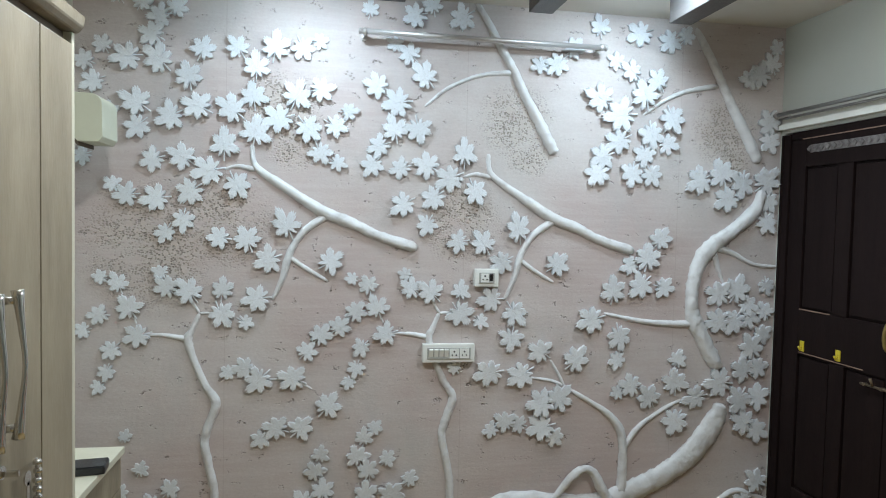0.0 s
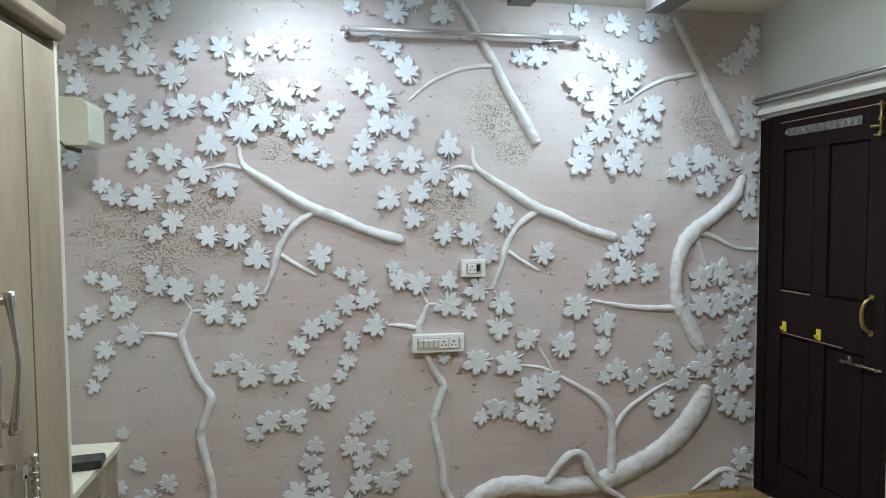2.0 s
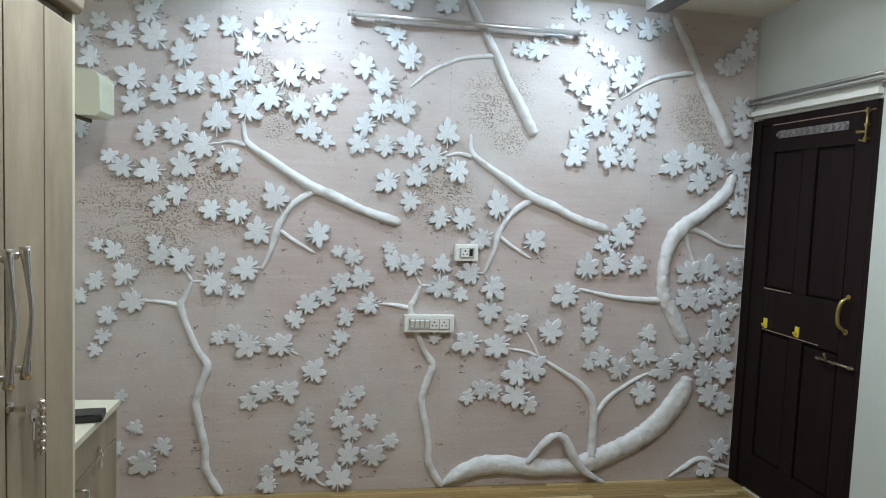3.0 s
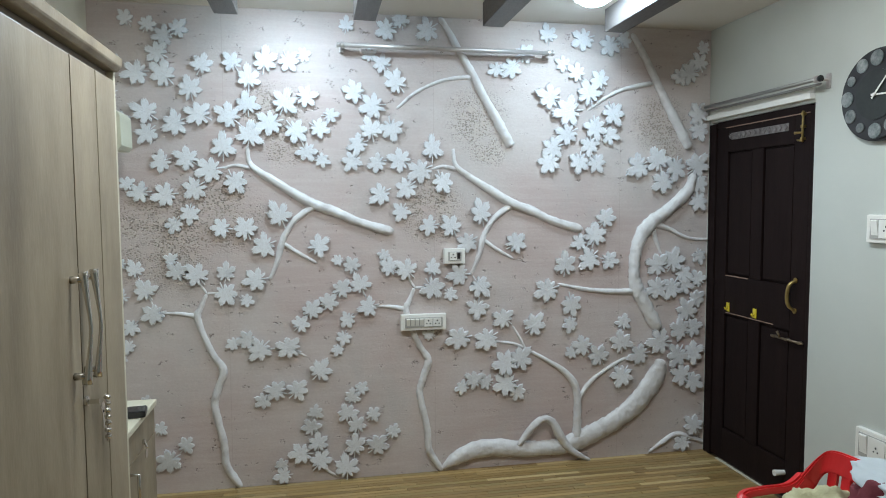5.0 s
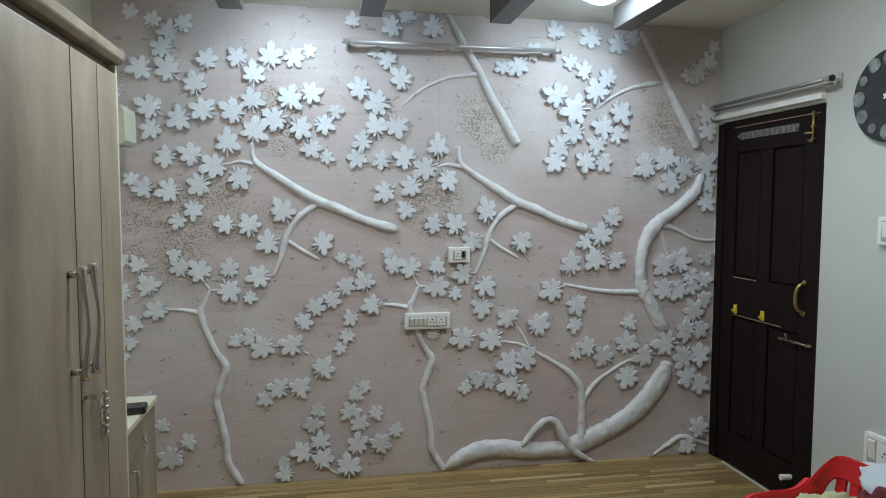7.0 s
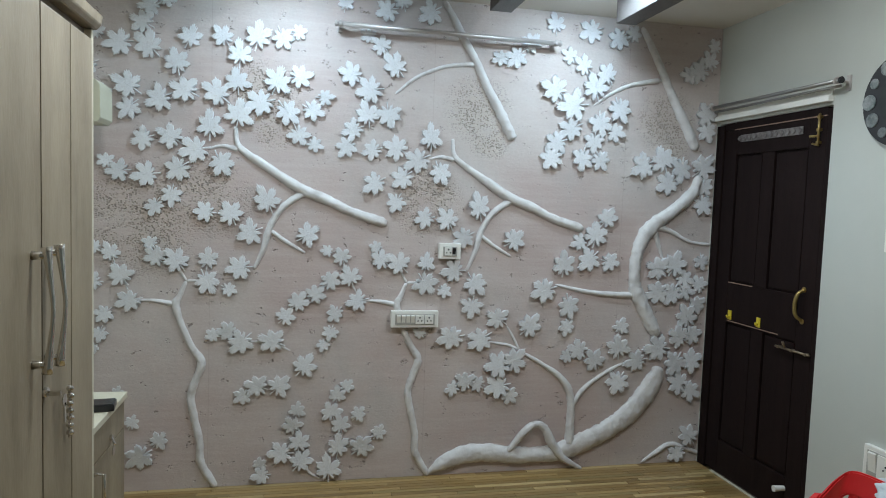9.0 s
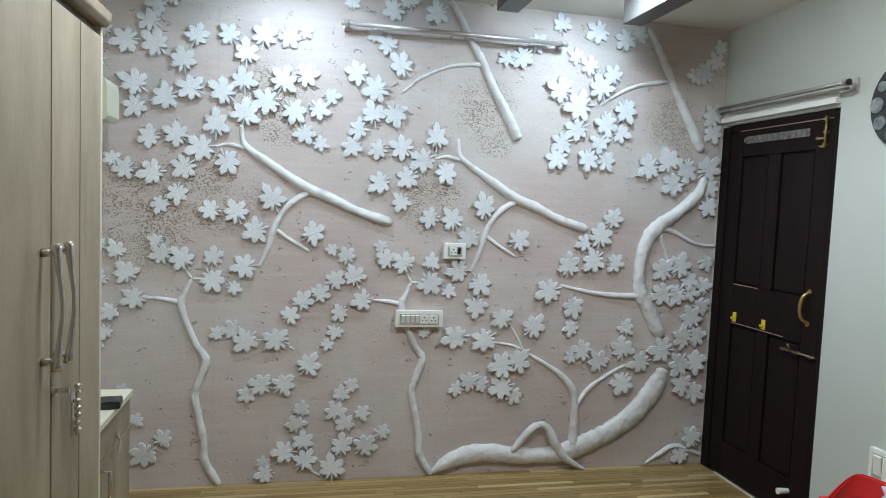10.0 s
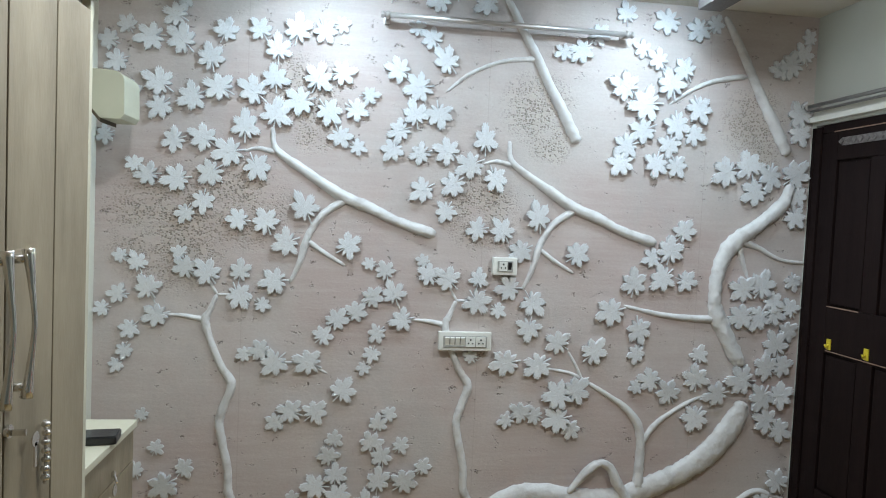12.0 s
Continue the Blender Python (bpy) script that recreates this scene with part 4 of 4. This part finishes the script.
cdoor = part("door_panel", C(CX - 0.0215, CX - 0.002, CY0 + 0.003, CY1 - 0.005, 0.05, 0.661), OAK, cab)
keyx = CX - XL
part("drawer_lock", disc((keyx + 0.003, 1.84 - CY0, 0.69), "x", 0.010, 0.010, 16, 0.002), CHROME, drawer)
kb = tube([(keyx + 0.004, 1.84 - CY0, 0.69), (keyx + 0.020, 1.815 - CY0, 0.675)], 0.004, 8)
kb = disc((keyx + 0.020, 1.800 - CY0, 0.660), "x", 0.016, 0.003, 16, bm=kb)
part("drawer_key", kb, CHROME, drawer, "dark key left in drawer lock")
hp = [(keyx - 0.002, 1.655 - CY0, 0.640), (keyx + 0.030, 1.655 - CY0, 0.640), (keyx + 0.030, 1.655 - CY0, 0.51), (keyx - 0.002, 1.655 - CY0, 0.51)]
part("handle", tube([hp[0], hp[1], hp[2], hp[3]], 0.0055, 10), CHROME, cdoor, "square steel handle", True)

phone = thing("mobile_phone", "black mobile phone lying on low cabinet", "phone", (-0.750, 1.825, CTOP))
phone.rotation_euler = (0, 0, radians(8))
part("case", box(-0.078, 0.078, -0.038, 0.038, 0.001, 0.024, 0.006), BLACK, phone)
part("screen", box(-0.074, 0.074, -0.035, 0.035, 0.0242, 0.0252, 0.0004), PHONE_GLASS, phone, "dark glass screen")
paper = thing("folded_paper", "small folded pale paper lying on cabinet", "paper", (-0.97, 1.90, CTOP))
pb = bmesh.new()
bmesh.ops.create_grid(pb, x_segments=8, y_segments=6, size=0.5)
for v in pb.verts:
    v.co = Vector((v.co.x * 0.11, v.co.y * 0.07, 0.002 + 0.006 * abs(math.sin(v.co.x * 5 + v.co.y * 2))))
bmesh.ops.solidify(pb, geom=pb.faces[:], thickness=0.0012)
part("sheet", pb, CLOTH_WHITE, paper)

# ---- small corbel shelf on the cream wall ----
corbel = thing("corbel_shelf", "small cream wooden corbel shelf with curved underside", "shelf", (XL, 2.66, 1.80))
under = [(0.170 - 0.0175 * k, 0.115 * math.sin(k * math.pi / 18)) for k in range(10)]
nose = [(0.258 - 0.045 * (1 - math.cos(k * math.pi / 12)), 0.145 + 0.040 * math.sin(k * math.pi / 12)) for k in range(7)]
part("bracket", prism([(0.0, 0.192)] + nose[::-1] + [(0.260, 0.02), (0.245, 0.0)] + under, "y", -0.09, 0.09, 0.002), CORBEL, corbel)
part("underside", prism(under + [(x, z - 0.016) for x, z in under[::-1]], "y", -0.088, 0.088), GROOVE, corbel, "dark brown curved underside")

# ---- plastic chair with clothes ----
chair = thing("plastic_chair", "red moulded plastic armchair with slotted back, piled with clothes", "chair", (1.385, 0.95, 0))
chair.rotation_euler = (0, 0, radians(0))
# faces -x; seat centre at the origin
seat = box(-0.24, 0.22, -0.23, 0.23, 0.405, 0.43, 0.010)
part("seat", seat, RED, chair)
for sx, sy, tx, ty in ((-0.22, -0.22, -0.03, -0.03), (-0.22, 0.22, -0.03, 0.03), (0.20, -0.22, 0.06, -0.02), (0.20, 0.22, 0.06, 0.02)):
    part("leg", tube([(sx + tx, sy + ty, 0), (sx, sy, 0.41)], [0.020, 0.027], 10), RED, chair, smooth=True)


def shell(upper, lower, thick, steps=6):
    """A moulded band between two edge curves, with rounded rims."""
    u, w = glide(upper, steps), glide(lower, steps)
    b = bmesh.new()
    rows = []
    for p, q in zip(u, w):
        p, q = Vector(p), Vector(q)
        rows.append([b.verts.new(p.lerp(q, t)) for t in (0, 0.33, 0.67, 1)])
    for r0, r1 in zip(rows, rows[1:]):
        for k in range(3):
            b.faces.new((r0[k], r0[k + 1], r1[k + 1], r1[k]))
    bmesh.ops.recalc_face_normals(b, faces=b.faces[:])
    bmesh.ops.solidify(b, geom=b.faces[:], thickness=thick)
    bmesh.ops.bevel(b, geom=[e for e in b.edges if e.calc_face_angle(0) > 1.0], offset=thick * 0.3, segments=2, affect="EDGES", clamp_overlap=True)
    return b


# the back wraps round from one arm to the other
top_edge = [(0.12, 0.262, 0.640), (0.165, 0.250, 0.695), (0.200, 0.215, 0.735), (0.222, 0.12, 0.738), (0.228, 0, 0.738), (0.222, -0.12, 0.738), (0.200, -0.215, 0.735), (0.165, -0.250, 0.695), (0.12, -0.262, 0.640)]
low_edge = [(0.12, 0.262, 0.575), (0.160, 0.250, 0.590), (0.190, 0.215, 0.660), (0.208, 0.12, 0.664), (0.214, 0, 0.664), (0.208, -0.12, 0.664), (0.190, -0.215, 0.660), (0.160, -0.250, 0.590), (0.12, -0.262, 0.575)]
back = part("backrest", shell(top_edge, low_edge, 0.016), RED, chair)
for k in range(9):
    y = -0.196 + 0.049 * k
    xo = 0.205 - 0.35 * y * y
    part("slat", prism([(xo - 0.035, 0.425), (xo - 0.021, 0.425), (xo + 0.008, 0.672), (xo - 0.006, 0.672)], "y", y - 0.019, y + 0.019, 0.003), RED, back)
for sgn in (-1, 1):
    up = [(0.13, sgn * 0.250, 0.655), (0.08, sgn * 0.254, 0.618), (0.0, sgn * 0.258, 0.612), (-0.075, sgn * 0.256, 0.606), (-0.105, sgn * 0.250, 0.585)]
    lo = [(x, y + sgn * 0.035, z - 0.012) for x, y, z in up]
    arm = part("armrest", shell(up, lo, 0.026), RED, chair)
    part("arm_post", tube([(-0.085, sgn * 0.262, 0.59), (-0.13, sgn * 0.25, 0.50), (-0.17, sgn * 0.232, 0.41)], [0.016, 0.019, 0.023], 10), RED, arm, smooth=True)
    part("side_web", shell([(0.13, sgn * 0.255, 0.640), (0.16, sgn * 0.243, 0.60), (0.17, sgn * 0.235, 0.43)], [(0.09, sgn * 0.255, 0.60), (0.11, sgn * 0.243, 0.55), (0.12, sgn * 0.235, 0.43)], 0.012), RED, arm)


def cloth(name, label, at, size, mat, seed, turn=0.0, crumple=1.0):
    """A crumpled heap of cloth: a puckered dome with folds, resting on its base."""
    root = thing(name, label, "clothes", at)
    b = bmesh.new()
    bmesh.ops.create_icosphere(b, subdivisions=5, radius=1.0)
    for v in b.verts:
        d = v.co.normalized()
        f = 1 + 0.22 * noise.noise(d * 2.1 + Vector((seed, 0, 0))) + 0.12 * crumple * abs(noise.noise(d * 5.0 + Vector((0, seed, 0)))) + 0.05 * crumple * noise.noise(d * 13 + Vector((0, 0, seed)))
        p = Vector((d.x * size[0] * f, d.y * size[1] * f, max(d.z * size[2] * f, -0.25 * size[2]) + 0.25 * size[2]))
        v.co = p
    part("fold", b, mat, root, smooth=True)
    root.rotation_euler = (0, 0, radians(turn))
    return root


cloth("folded_cloth", "pale olive yellow cloth heaped on red chair", (1.44, 1.05, 0.431), (0.20, 0.13, 0.175), CLOTH_YELLOW, 3.0)
cloth("maroon_cloth", "dark maroon cloth between the heaped clothes", (1.53, 0.93, 0.431), (0.085, 0.12, 0.225), CLOTH_MAROON, 12.0)
cloth("white_shirt", "crumpled pale blue-white shirt over the chair back", (1.605, 0.925, 0.705), (0.10, 0.18, 0.040), CLOTH_WHITE, 8.0, -12, 0.25)
cloth("teal_cloth", "teal green cloth on the chair back", (1.675, 0.86, 0.715), (0.06, 0.09, 0.040), CLOTH_TEAL, 17.0)
pouch = thing("small_pouch", "tiny white pouch with black and red patches", "pouch", (1.655, 0.965, 0.745))
part("body", box(-0.017, 0.017, -0.012, 0.012, 0, 0.034, 0.006), CLOTH_WHITE, pouch)
part("patch", box(-0.014, -0.002, -0.0145, -0.0115, 0.009, 0.027, 0.003), BLACK, pouch, "black patch")
part("patch", box(0.002, 0.014, -0.0145, -0.0115, 0.008, 0.026, 0.003), CLOTH_MAROON, pouch, "dark red patch")

# ---- floor: narrow bamboo strips, laid along the feature wall ----
rnd = random.Random(5)
floor = bpy.data.objects["floor"]
ROW = 0.032
strip_meshes = {}


def strip_mesh(length, mat):
    key = (length, mat.name)
    if key not in strip_meshes:
        b = bmesh.new()
        bmesh.ops.create_cube(b, size=1)
        for v in b.verts:
            top = v.co.z > 0
            v.co = Vector((v.co.x * (length - 0.0012 - (0.0012 if top else 0)), v.co.y * (ROW - 0.0012 - (0.0012 if top else 0)), v.co.z * 0.006 - 0.003))
        me = bpy.data.meshes.new("strip")
        b.to_mesh(me)
        b.free()
        me.materials.append(mat)
        strip_meshes[key] = me
    return strip_meshes[key]


verts, faces, mats = [], [], []
rows = int((YN - YS) / ROW)
count = 0
for r in range(rows):
    y = YN - ROW * (r + 0.5)
    x = XL - rnd.uniform(0, 0.3)
    while x < XR - 0.01:
        length = rnd.choice((0.3, 0.42, 0.55, 0.7))
        a, b2 = max(x, XL), min(x + length, XR)
        x += length
        mi = rnd.choice((0, 0, 1, 1, 2, 2, 3))
        if b2 - a < 0.02:
            continue
        if y > 1.75 and count < 300 and b2 > -0.95 and (b2 - a) > 0.06:
            ob = new("strip", strip_mesh(round(b2 - a, 2), STRIPS[mi]))
            ob.parent = floor
            ob.location = ((a + b2) / 2, y, 0)
            count += 1
        else:
            k = len(verts)
            g = 0.0008
            verts += [(a + g, y - ROW / 2 + g, 0), (b2 - g, y - ROW / 2 + g, 0), (b2 - g, y + ROW / 2 - g, 0), (a + g, y + ROW / 2 - g, 0),
                      (a + g, y - ROW / 2 + g, -0.006), (b2 - g, y - ROW / 2 + g, -0.006), (b2 - g, y + ROW / 2 - g, -0.006), (a + g, y + ROW / 2 - g, -0.006)]
            faces += [(k, k + 1, k + 2, k + 3), (k, k + 4, k + 5, k + 1), (k + 1, k + 5, k + 6, k + 2), (k + 2, k + 6, k + 7, k + 3), (k + 3, k + 7, k + 4, k)]
            mats += [mi] * 5
me = bpy.data.meshes.new("floor_strips")
me.from_pydata(verts, [], faces)
for m in STRIPS:
    me.materials.append(m)
me.polygons.foreach_set("material_index", mats)
rest = new("floor_strips", me)
rest.parent = floor
tagged(rest, kind="stuff")
